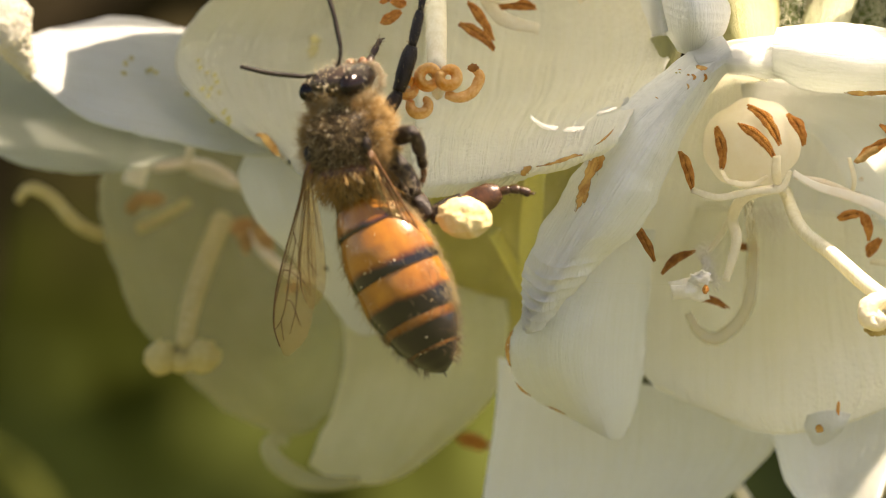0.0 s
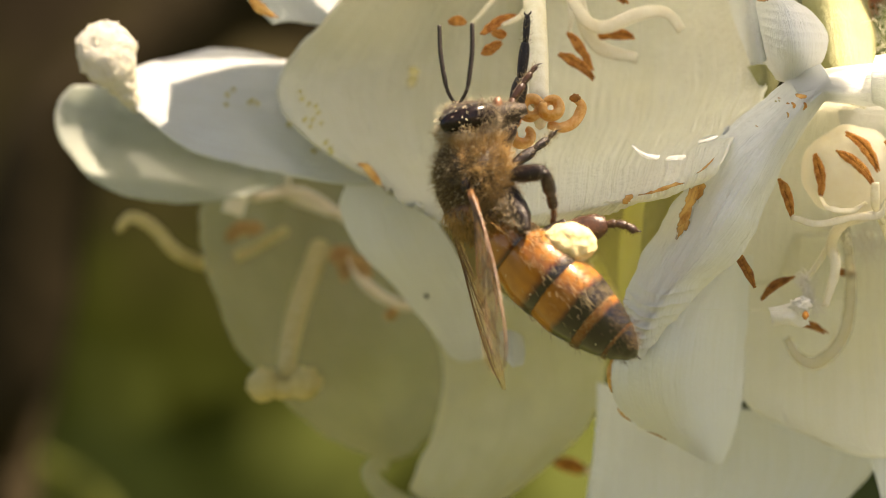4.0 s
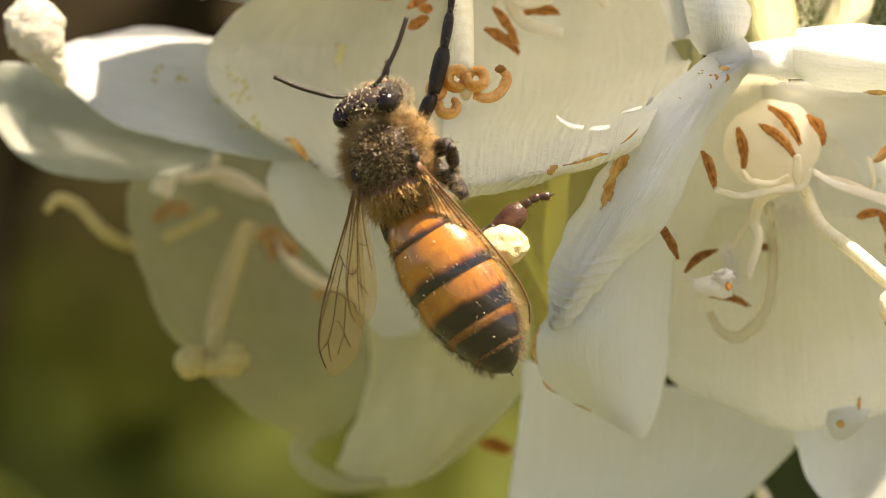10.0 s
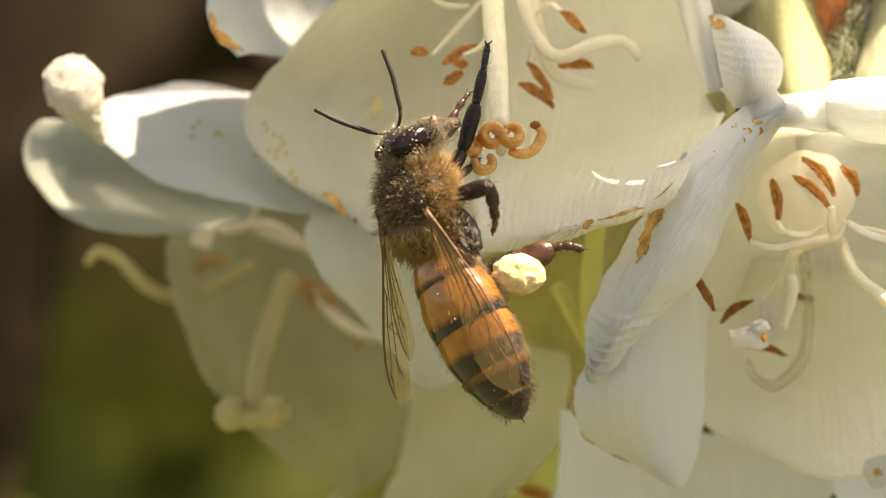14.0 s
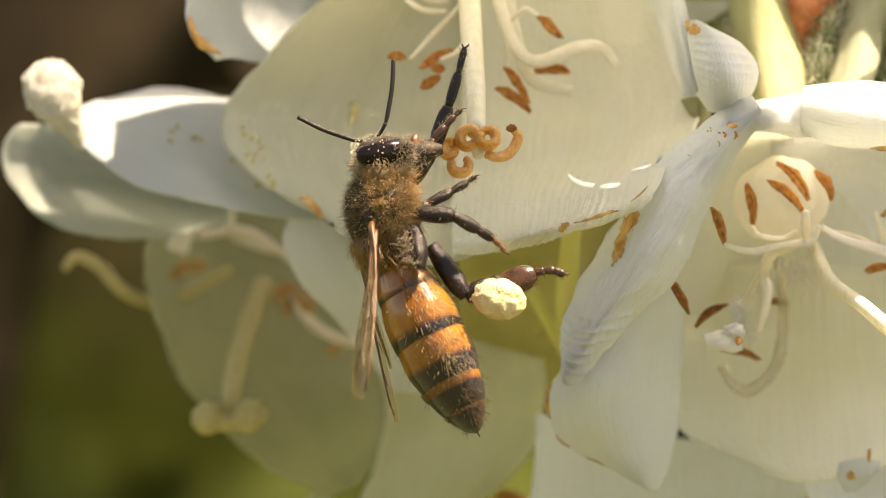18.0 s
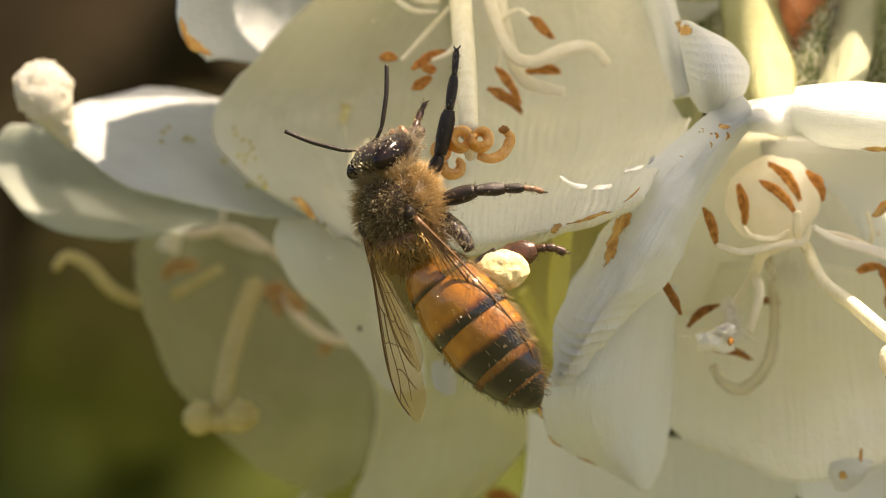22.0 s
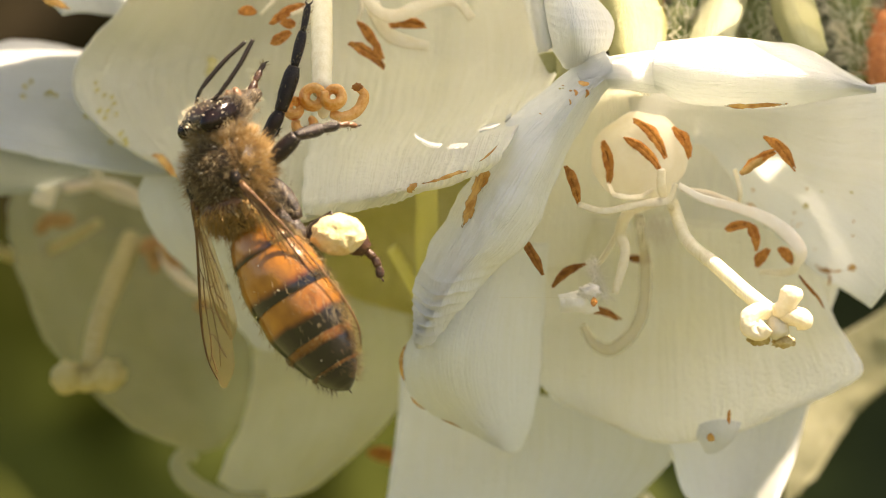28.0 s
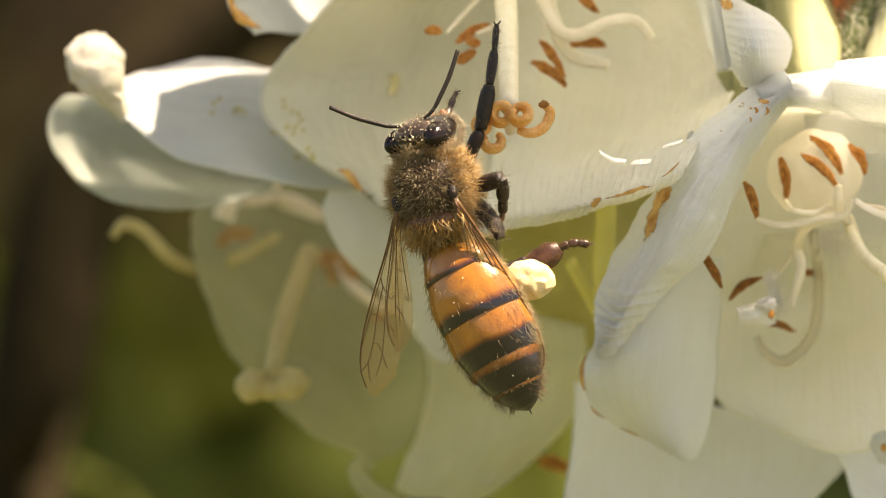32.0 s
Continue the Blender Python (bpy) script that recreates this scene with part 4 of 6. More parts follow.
B1 = sheet([
    ((12.72, -9.00, 7.63), (12.85, -10.50, 7.06), (13.17, -10.00, 6.55)), ((10.72, -8.50, 6.43), (11.46, -10.80, 5.88), (12.48, -9.80, 5.79)), ((8.96, -8.20, 4.75), (10.15, -10.80, 4.21), (11.63, -9.50, 4.31)), ((7.81, -7.60, 2.84), (9.07, -10.80, 2.47), (10.73, -9.20, 2.72)), ((6.74, -7.20, 1.09), (8.00, -10.70, 0.80), (9.76, -9.00, 0.94)), ((5.78, -7.00, -0.72), (6.85, -10.40, -0.91), (8.61, -8.80, -0.41)), ((5.58, -6.80, -1.93), (6.18, -9.80, -2.17), (7.49, -8.40, -1.82)), ((5.65, -6.60, -2.85), (5.85, -8.80, -3.02), (6.44, -7.90, -2.92)), ((5.77, -6.50, -3.28), (5.77, -7.60, -3.34), (5.88, -7.20, -3.30))], nu=300, nv=48, wave=0.26, seed=13, ridge=(0.57, 1.02, 0.15, 25), pleat=(0.0, 0.04, 5))
petal("petal", right, B1, PETAL_MATTE, label="white petal rolled lengthwise with wrinkled tip")
B2 = sheet([
    ((7.94, -5.00, -0.38), (9.10, -3.00, 0.25), (11.02, 0.00, 0.43)), ((5.48, -5.00, -3.16), (7.90, -6.50, -2.50), (10.89, 0.00, -2.53)), ((5.11, -5.00, -4.51), (7.67, -6.50, -4.44), (10.76, 0.00, -4.36)),
    ((5.84, -4.00, -5.93), (8.13, -5.00, -6.16), (10.48, 0.00, -6.53)), ((8.17, -3.00, -7.26), (9.10, -3.00, -7.75), (9.91, -1.00, -7.92))], wave=0.1, seed=14)
petal("petal", right, B2, PETAL)
B3 = sheet([
    ((10.78, 5.00, 1.11), (16.09, 3.00, 1.32), (21.95, 3.00, 0.58)), ((10.61, 4.00, -1.73), (16.16, 4.00, -2.23), (22.32, 0.00, -2.14)), ((10.67, 3.00, -4.51), (15.79, 0.00, -4.85), (22.65, -3.00, -3.39)),
    ((10.97, 2.00, -5.62), (15.60, -2.00, -6.57), (23.02, -4.00, -4.71)), ((12.64, 1.00, -6.45), (15.84, -3.00, -7.35), (20.94, -4.00, -5.80))], wave=0.12, seed=15, nu=50, nv=40)
petal("petal", right, B3, PETAL_CREAM)
B12 = sheet([
    ((11.65, -9.00, 6.91), (11.78, -10.20, 6.50), (12.15, -9.50, 6.15)), ((13.02, -9.00, 7.31), (12.95, -10.50, 6.69), (13.26, -9.80, 6.13)), ((14.31, -9.00, 7.47), (14.17, -10.40, 6.62), (14.39, -9.60, 5.99)),
    ((15.28, -8.80, 7.50), (15.11, -10.00, 6.64), (15.15, -9.40, 5.97))], nu=24, nv=14, wave=0.14, seed=25)
petal("petal_base", right, B12, PETAL)
B10 = sheet([
    ((12.30, 2.00, 6.44), (17.24, 5.00, 6.79), (23.14, 3.00, 6.43)), ((10.98, 4.00, 3.00), (17.52, 8.00, 2.77), (23.75, 4.00, 2.46)), ((10.33, 6.00, -0.82), (17.01, 8.00, -1.14), (23.27, 4.00, -1.32)), ((10.80, 6.00, -3.70), (16.91, 7.00, -4.02), (22.17, 3.00, -3.64))], wave=0.12, seed=24)
petal("petal", right, B10, PETAL_CREAM)
B4 = sheet([
    ((11.86, -9.30, 6.37), (12.89, -9.60, 6.18), (14.37, -9.30, 5.94)), ((11.57, -5.00, 5.81), (12.98, -3.50, 5.87), (14.68, -3.00, 5.99)), ((10.26, -2.00, 3.14), (12.98, 2.00, 2.96), (16.33, 3.00, 2.96)), ((9.19, 0.00, -0.47), (12.92, 5.00, -0.81), (16.97, 5.00, -0.60))], wave=0.1, seed=16)
petal("petal", right, B4, PETAL_CREAM)
B5 = sheet([
    ((14.65, -9.60, 7.88), (14.32, -11.00, 7.06), (14.50, -9.80, 6.12)), ((15.94, -9.40, 8.10), (15.68, -11.40, 6.95), (15.87, -9.80, 5.58)), ((17.75, -9.20, 8.15), (17.48, -11.40, 6.81), (17.66, -9.80, 5.48)),
    ((20.29, -9.00, 7.64), (20.00, -11.00, 6.60), (20.20, -9.60, 5.65)), ((22.72, -9.00, 6.33), (22.75, -9.60, 6.18), (22.70, -9.40, 5.93))], wave=0.16, seed=17, nu=60, nv=30, pleat=(0.0, 0.035, 4))
petal("petal", right, B5, PETAL, label="sunlit white petal rolled into a spindle")
# hidden hood added behind the spindle petal to keep sun off the cup
B_HOOD = sheet([
    ((11.90, -9.00, 6.95), (11.90, -6.00, 7.20), (12.00, -2.00, 6.80)), ((14.40, -9.20, 7.45), (14.40, -6.00, 7.70), (14.40, -2.00, 7.10)), ((17.60, -9.10, 7.85), (17.60, -6.00, 7.95), (17.60, -2.00, 7.20)),
    ((20.20, -9.00, 7.45), (20.20, -6.20, 7.50), (20.20, -2.00, 6.90)), ((22.40, -8.90, 6.35), (22.40, -6.50, 6.50), (22.60, -4.00, 6.40))], wave=0.12, seed=27)
petal("petal", right, B_HOOD, HOOD_AIRY)
B6 = sheet([
    ((13.91, -4.40, 6.37), (14.06, -3.80, 5.74), (14.23, -3.00, 4.99)), ((17.88, -4.20, 5.97), (17.96, -3.40, 5.18), (17.76, 1.00, 4.07)), ((21.43, -4.00, 6.09), (21.26, -2.00, 3.31), (19.61, 3.00, 1.53)),
    ((24.34, -5.00, 6.51), (23.92, -3.50, 2.61), (21.69, 2.00, -0.57)), ((25.46, -6.00, 4.08), (25.16, -4.00, 0.61), (23.71, -2.00, -2.20))], wave=0.14, seed=18, nu=50)
petal("petal", right, B6, PETAL)
B7 = sheet([
    ((5.07, 5.00, -4.97), (9.97, 7.00, -6.01), (16.81, 5.00, -6.85)), ((4.73, 3.00, -7.72), (9.87, 5.00, -8.55), (16.47, 4.00, -8.46)), ((4.43, 3.00, -10.07), (9.59, 4.00, -10.26), (14.93, 4.00, -10.25)),
    ((4.15, 2.00, -12.05), (8.84, 3.00, -11.62), (13.40, 4.00, -11.75))], wave=0.15, seed=19)
petal("petal", right, B7, PETAL)
B8 = sheet([
    ((15.91, 1.00, -7.10), (18.94, 3.00, -6.74), (22.23, 3.00, -5.32)), ((16.45, 0.00, -9.33), (18.72, 3.00, -9.10), (21.30, 3.00, -8.38)), ((17.37, -1.00, -10.89), (18.96, 3.00, -10.75), (20.20, 1.00, -10.33)),
    ((18.54, -2.00, -11.92), (19.45, 0.00, -11.81), (20.03, -1.00, -10.79))], wave=0.08, seed=20)
petal("petal", right, B8, PETAL, label="white petal with a bright curled rim")
B9 = sheet([
    ((16.59, -4.60, -6.62), (17.34, -5.00, -6.37), (18.19, -5.20, -6.49)), ((16.52, -4.40, -7.07), (17.25, -5.00, -7.11), (18.06, -5.20, -6.84)), ((16.87, -4.00, -7.72), (17.24, -4.60, -7.72), (17.75, -4.80, -7.35))], wave=0.05, seed=21, nu=16, nv=12)
petal("petal_tip", right, B9, PETAL)
for grid, path, w, seed in ((B1, [(11.55, -11.00, 6.37), (11.76, -11.00, 6.29), (12.01, -11.00, 6.29)], 0.14, 31), (B1, [(11.43, -11.00, 6.08), (11.55, -11.00, 5.96), (11.47, -11.00, 5.84)], 0.10, 45), (B1, [(11.88, -11.00, 6.12), (11.92, -11.00, 5.96), (11.80, -11.00, 5.79)], 0.10, 46), (B1, [(11.26, -11.00, 5.76), (11.34, -11.00, 5.63), (11.30, -11.00, 5.51)], 0.07, 47), (B1, [(8.33, -8.60, 3.28), (8.08, -8.60, 2.73), (7.79, -8.40, 1.93), (7.51, -8.20, 1.04)], 0.34, 32), (B1, [(8.40, -8.80, 3.32), (8.36, -8.80, 2.98), (8.19, -8.80, 2.43)], 0.26, 40), (B1, [(7.99, -8.60, 1.84), (7.86, -8.60, 1.63), (7.78, -8.60, 1.37)], 0.14, 41),
                            (B2, [(5.35, -5.00, -3.37), (5.15, -5.00, -3.85), (5.13, -5.00, -4.40), (5.26, -5.00, -4.94)], 0.13, 33), (B2, [(5.38, -5.00, -5.34), (5.69, -5.00, -5.73), (6.12, -5.00, -6.00)], 0.07, 42), (B2, [(6.49, -5.00, -6.26), (7.04, -5.00, -6.48), (7.49, -4.00, -6.73)], 0.05, 43), (B9, [(17.78, -5.00, -5.89), (17.73, -5.00, -6.37), (17.77, -5.00, -6.59)], 0.10, 34),
                            (B9, [(16.90, -5.00, -6.94), (17.03, -5.00, -7.07), (17.16, -5.00, -6.98)], 0.24, 35), (B5, [(17.02, -10.00, 5.56), (17.85, -10.00, 5.54), (19.52, -10.00, 5.63)], 0.16, 36),
                            (B6, [(21.75, 0.00, -0.49), (22.21, 0.00, -0.77), (23.24, 0.00, -0.73)], 0.12, 37), (B6, [(21.18, 0.00, -0.99), (21.65, 0.00, -1.68), (22.16, 0.00, -2.25)], 0.09, 38),
                            (B6, [(18.90, 0.00, 1.94), (19.13, 0.00, 1.85), (19.38, 0.00, 1.67)], 0.2, 39)):
    stain(right, grid, path, w, seed=seed)
for grid, path, w, mat, seed in ((B10, [(18.15, -3.00, 3.84), (18.20, -3.00, 3.77), (18.24, -3.00, 3.73)], 0.10, SOOT, 150), (B6, [(22.54, -3.00, -0.67), (22.77, -3.00, -0.62), (22.99, -3.00, -0.58)], 0.22, STAIN, 151), (B6, [(20.79, -3.00, 1.92), (20.89, -3.00, 1.85), (21.01, -3.00, 1.77)], 0.16, SPECK, 152), (B10, [(18.40, -3.00, 1.98), (18.64, -3.00, 1.88), (18.90, -3.00, 1.78)], 0.24, STAIN, 153), (B6, [(21.59, -3.00, -0.43), (21.80, -3.00, -1.02), (21.73, -3.00, -1.38)], 0.10, STAIN, 154)):
    stain(right, grid, path, w, mat, "pollen_speck", seed)
tube_part("anther_stalk", right, [(18.04, -6.60, 3.08), (18.33, -6.60, 3.28), (18.79, -6.60, 3.58), (19.05, -6.60, 3.78)], [0.10, 0.15, 0.13, 0.08], ANTHER_OCHRE, "tan dried anther stalk", sides=8, steps=14, rough=0.5)
tube_part("anther", right, [(20.54, -4.40, -0.84), (20.86, -4.40, -1.24), (21.26, -4.40, -1.69), (21.52, -4.40, -2.13)], [0.03, 0.07, 0.06, 0.02], ANTHER_DARK, "thin brown anther sliver", sides=6, steps=12, flat=0.6, rough=0.4)
rnd = random.Random(12)
for k in range(26):
    c = np.array((19.35 + 4.64 * rnd.random(), 1.0, 2.69 - 3.94 * rnd.random()) if k < 21 else (10.77 + 2.09 * rnd.random(), 1.0, 7.10 - 1.39 * rnd.random()))
    stain(right, B6 if k < 21 else B1, [c, c + np.array((0.04, 0, 0.02)), c + np.array((rnd.uniform(0.06, 0.16), 0, rnd.uniform(-0.05, 0.05)))], rnd.uniform(0.04, 0.10) if k < 21 else rnd.uniform(0.03, 0.06), STAIN if k % 3 else SPECK, "pollen_speck", 300 + k)
B13 = sheet([
    ((22.44, 16.00, -5.25), (25.36, 18.00, -4.31), (28.55, 18.00, -2.21)), ((22.17, 16.00, -7.33), (25.35, 18.00, -6.69), (28.80, 18.00, -5.39)), ((22.55, 16.00, -9.43), (24.14, 17.00, -8.99), (26.41, 18.00, -7.76)), ((22.67, 16.00, -12.04), (23.07, 16.00, -11.78), (23.59, 16.00, -11.00))], wave=0.2, seed=28)
petal("petal", right, B13, PETAL_SHADED_SHEER)
mesh_object("cup", *blob((14.36, -4.90, 3.76), (1.86, 1.7, 1.72), 24, 32, rough=0.10, scale=0.9), CUP, right, "smooth pinkish white cup")
for a, b in (((11.29, -8.00, 3.43), (11.83, -8.00, 1.94)), ((12.82, -6.20, 4.34), (13.04, -6.40, 2.69)), ((13.97, -6.30, 5.16), (15.18, -6.80, 3.67)), ((13.62, -6.60, 4.50), (14.98, -6.90, 3.15)), ((15.52, -6.20, 4.84), (16.14, -6.50, 3.62)),
             ((18.14, -6.00, 3.08), (19.36, -7.00, 3.96)), ((18.89, -7.00, 4.48), (20.04, -7.00, 3.23)), ((17.64, -5.00, 0.92), (18.60, -5.00, 1.13)), ((18.47, -5.00, 1.22), (18.85, -5.00, 0.04)), ((18.93, -4.00, -0.50), (19.46, -4.00, 0.20)), ((19.82, -4.00, 0.24), (20.34, -4.00, -0.42))):
    anther(right, a, b)
for a, b in (((9.42, -8.20, 0.87), (10.48, -7.60, -0.78)), ((10.92, -5.00, -1.25), (12.21, -5.00, -0.36)), ((12.06, -3.00, -2.17), (13.70, -3.00, -2.62)), ((14.09, -1.00, -0.21), (15.08, -1.00, -0.35))):
    anther(right, a, b, ANTHER_DARK, 0.15)
for path, w, mat in (([(11.75, -8.00, 1.94), (12.76, -8.00, 1.68), (14.08, -7.50, 1.93), (15.14, -7.50, 2.05), (15.49, -7.50, 2.71)], 0.17, FILAMENT),
                     ([(13.04, -6.40, 2.69), (13.19, -8.00, 2.27), (14.08, -7.50, 2.19), (14.64, -7.50, 2.50)], 0.13, FILAMENT),
                     ([(15.04, -7.50, 2.07), (13.86, -7.00, 1.72), (13.50, -6.00, 0.90), (13.67, -6.00, 0.04), (13.27, -6.00, -1.47)], 0.26, FILAMENT),
                     ([(13.66, -6.00, 1.44), (13.10, -5.50, 0.25), (12.43, -5.00, -0.71)], 0.13, FILAMENT),
                     ([(14.89, -8.00, 3.24), (14.97, -7.60, 2.39), (15.49, -6.00, 1.76)], 0.22, FILAMENT),
                     ([(15.82, -6.00, 2.51), (17.01, -6.00, 2.29), (18.58, -5.50, 1.70)], 0.14, FILAMENT_PINK),
                     ([(17.88, -6.00, 3.26), (18.09, -6.00, 2.39), (18.10, -5.00, 1.75)], 0.12, FILAMENT),
                     ([(20.60, -5.00, 0.21), (20.30, -4.00, -0.68), (19.21, -3.00, -0.74)], 0.18, FILAMENT),
                     ([(14.52, -2.00, 1.55), (14.86, -1.00, -0.71), (14.58, -1.00, -2.75), (13.55, -1.00, -3.83), (12.76, -1.00, -3.59), (12.31, -1.00, -2.85)], 0.30, FILAMENT_SHEER)):
    w *= 0.86
    tube_part("filament", right, path, [w * 0.8, w, w, w * 0.6], mat, sides=8, steps=28, flat=0.45, rough=0.12)
tube_part("filament", right, [(15.64, -7.00, 2.65), (16.48, -6.80, 2.19), (17.77, -6.50, 1.82), (18.94, -6.30, 1.42), (19.87, -6.00, 0.80), (20.40, -6.00, 0.09), (20.29, -5.60, -0.49)], [0.12, 0.15, 0.20, 0.25, 0.30, 0.27, 0.12], FILAMENT_ROOT, "broad white filament, pinkish at its root", sides=12, steps=36, flat=0.3, rough=0.10)
tube_part("style", right, [(15.59, -5.00, 1.98), (15.84, -8.00, 0.58), (16.78, -10.00, -0.39), (17.70, -11.00, -1.32), (18.50, -12.00, -1.99)], [0.24, 0.25, 0.28, 0.31, 0.28], STYLE, rough=0.02)
for path, w in (([(18.50, -11.80, -2.02), (18.12, -12.25, -1.95), (17.72, -12.40, -2.12), (17.66, -12.40, -2.50), (17.98, -12.45, -2.72), (18.26, -12.50, -2.46)], 0.34), ([(18.62, -11.90, -2.10), (18.98, -12.30, -1.76), (19.14, -12.45, -1.36), (19.20, -12.40, -1.12)], 0.36),
                ([(18.72, -11.90, -2.22), (19.20, -12.30, -2.16), (19.56, -12.45, -2.26), (19.66, -12.30, -2.52)], 0.33), ([(18.60, -11.90, -2.20), (18.70, -12.20, -2.60), (18.86, -12.30, -2.86)], 0.34)):
    tube_part("stigma_lobe", right, path, [w * 0.8, w, w * 1.05, w * 0.85], STIGMA, sides=14, steps=22, rough=0.30, seed=path[1][0])
for c, r in (((18.06, -11.90, -2.98), (0.40, 0.34, 0.24)), ((18.96, -11.90, -3.10), (0.40, 0.34, 0.22))):
    mesh_object("stigma_lobe", *blob(c, r, rough=0.5, scale=1.6, seed=c[0]), STIGMA_TAN, right, "tan wilted underside of a stigma lobe")
rnd = random.Random(8)
base = np.array((15.13, -4.00, 1.22))
tuft = []
for k in range(150):
    a = rnd.uniform(-0.5, 0.5)
    tuft.append((base + np.array((rnd.gauss(0, 0.45), rnd.gauss(0, 0.3), rnd.gauss(0, 0.25))), (a, -0.3, -1 + 0.4 * rnd.random())))
mesh_object("hair_tuft", *strands(tuft, [rnd.uniform(0.6, 1.4) for _ in tuft], 0.014, 9, curl=0.12), FLUFF, right)
petal("fluff_bit", right, sheet([
    ((11.09, -6.60, -1.55), (11.13, -7.00, -1.84), (11.15, -6.80, -2.15)), ((11.84, -6.80, -1.24), (11.86, -7.40, -1.75), (12.00, -7.00, -2.28)), ((12.63, -6.40, -1.20), (12.62, -6.80, -1.61), (12.63, -6.40, -2.11))], nu=20, nv=14, wave=0.22, seed=33, frill=0.2), TORN, 0.16, "torn white scrap of a stamen")
mesh_object("fluff_lump", *blob((12.25, -7.00, -1.39), (0.42, 0.34, 0.30), rough=0.6, scale=1.6, seed=2), TORN, right)
mesh_object("rust_spot", *blob((12.39, -7.30, -1.75), (0.12, 0.06, 0.16), rough=0.4), ANTHER, right)
roots = [(spline([(12.35, -6.20, -0.21), (12.54, -6.40, -0.86), (12.93, -6.40, -1.72)], rnd.random()) + np.array([rnd.gauss(0, 0.10) for _ in range(3)]), (rnd.gauss(0, 1), -0.5, rnd.gauss(0, 1))) for _ in range(260)]
mesh_object("fluff_hairs", *strands(roots, [rnd.uniform(0.15, 0.5) for _ in roots], 0.016, 5), TORN, right)

# ---- sepals and hairy stalks at the top ----
calyx = thing("flower_calyx", None, "pale green pointed sepals on hairy stalks", "sepals")
for k, (st, mat) in enumerate((
        ([((12.59, 0.00, 14.73), (13.91, -2.00, 14.47), (15.53, 0.00, 14.73)), ((12.67, -1.00, 11.37), (13.94, -3.00, 11.17), (15.52, -1.00, 11.37)), ((12.97, -2.00, 9.22), (14.01, -4.50, 8.82), (15.69, -2.00, 9.21)), ((13.21, -4.00, 7.66), (14.09, -6.00, 7.20), (15.23, -5.00, 7.58))], SEPAL),
        ([((18.32, 1.00, 14.85), (18.91, -1.00, 14.59), (20.25, 1.00, 14.85)), ((17.51, 0.00, 11.46), (18.10, -2.00, 11.26), (19.37, 0.00, 11.46)), ((16.90, -1.00, 9.75), (17.51, -3.50, 9.39), (18.78, -2.00, 9.66)), ((16.35, -3.00, 8.22), (16.93, -5.00, 7.80), (18.01, -4.00, 8.13))], SEPAL_WHITE),
        ([((19.89, 2.00, 14.50), (20.34, 0.00, 14.25), (21.56, 1.00, 14.37)), ((19.74, 0.00, 11.46), (20.20, -2.00, 11.25), (21.51, 0.00, 11.45)), ((19.87, -2.00, 9.31), (20.44, -4.00, 9.03), (21.82, -2.00, 9.30)), ((20.21, -4.00, 7.90), (20.84, -5.00, 7.69), (21.78, -4.00, 7.90))], SEPAL),
        ([((10.93, 4.00, 14.56), (12.04, 3.00, 14.44), (13.58, 4.00, 14.55)), ((11.08, 3.00, 13.01), (12.05, 2.00, 12.78), (13.46, 3.00, 13.00)), ((11.26, 3.00, 12.53), (12.05, 2.00, 12.33), (13.22, 3.00, 12.52))], SEPAL),
        ([((10.53, -3.00, 7.85), (11.03, -5.00, 7.83), (11.68, -4.00, 7.67)), ((10.64, -3.00, 7.06), (11.02, -5.00, 6.83), (11.61, -4.00, 7.06)), ((10.75, -3.00, 6.45), (10.93, -4.00, 6.30), (11.34, -3.00, 6.60))], SEPAL))):
    petal("sepal", calyx, sheet(st, nu=24, nv=12, wave=0.06, seed=40 + k), mat, 0.3)
stalks = thing("hairy_stalk", None, "dark green flower stalks with long white hairs", "stalk")
for path in ([(16.97, 4.00, 16.95), (16.66, 1.00, 12.78), (16.37, -0.50, 9.84), (16.19, -1.00, 7.73)], [(12.61, 9.00, 16.14), (12.64, 7.00, 11.94), (13.03, 6.00, 9.88)], [(19.18, 5.00, 14.39), (19.24, 2.00, 10.35), (19.30, 1.00, 7.52)], [(23.24, 5.00, 14.38), (23.63, 3.00, 10.41), (24.39, 2.00, 7.31)]):
    tube_part("stalk", stalks, path, [1.1, 1.0, 0.9, 0.8], STEM, rough=0.1)
    roots = []
    for k in range(560):
        p = spline(path, rnd.random())
        a = rnd.uniform(0, math.tau)
        d = np.array((math.cos(a), -abs(math.sin(a)), rnd.gauss(0, 0.3)))
        roots.append((p + d * 0.85, d))
    mesh_object("stalk_hairs", *strands(roots, [rnd.uniform(0.5, 2.3) for _ in roots], 0.015, 3, curl=0.6), FUZZ, stalks)
tuft_thing = thing("orange_bud", None, "small bud covered in matted orange hairs", "bud")
for path, count in (([(15.16, -0.50, 10.54), (15.57, -1.00, 11.65), (16.34, -0.50, 12.86), (16.88, 0.00, 14.07)], 700), ([(24.85, 2.00, 6.38), (24.88, 1.00, 7.49), (25.16, 1.00, 8.87), (25.80, 2.00, 10.32)], 400)):
    tube_part("bud_core", tuft_thing, path, [0.4, 0.8, 0.8, 0.6], FUZZ_ORANGE, rough=0.3)
    roots = []
    for k in range(count):
        p = spline(path, rnd.random())
        a = rnd.uniform(0, math.tau)
        d = np.array((math.cos(a), -abs(math.sin(a)), rnd.gauss(0, 0.5)))
        roots.append((p + d * 0.6, d))
    mesh_object("bud_hairs", *strands(roots, [rnd.uniform(0.3, 0.9) for _ in roots], 0.03, 4, curl=0.6), FUZZ_ORANGE, tuft_thing)
silk = thing("spider_thread", None, "single fine spider thread across the open flower", "thread")
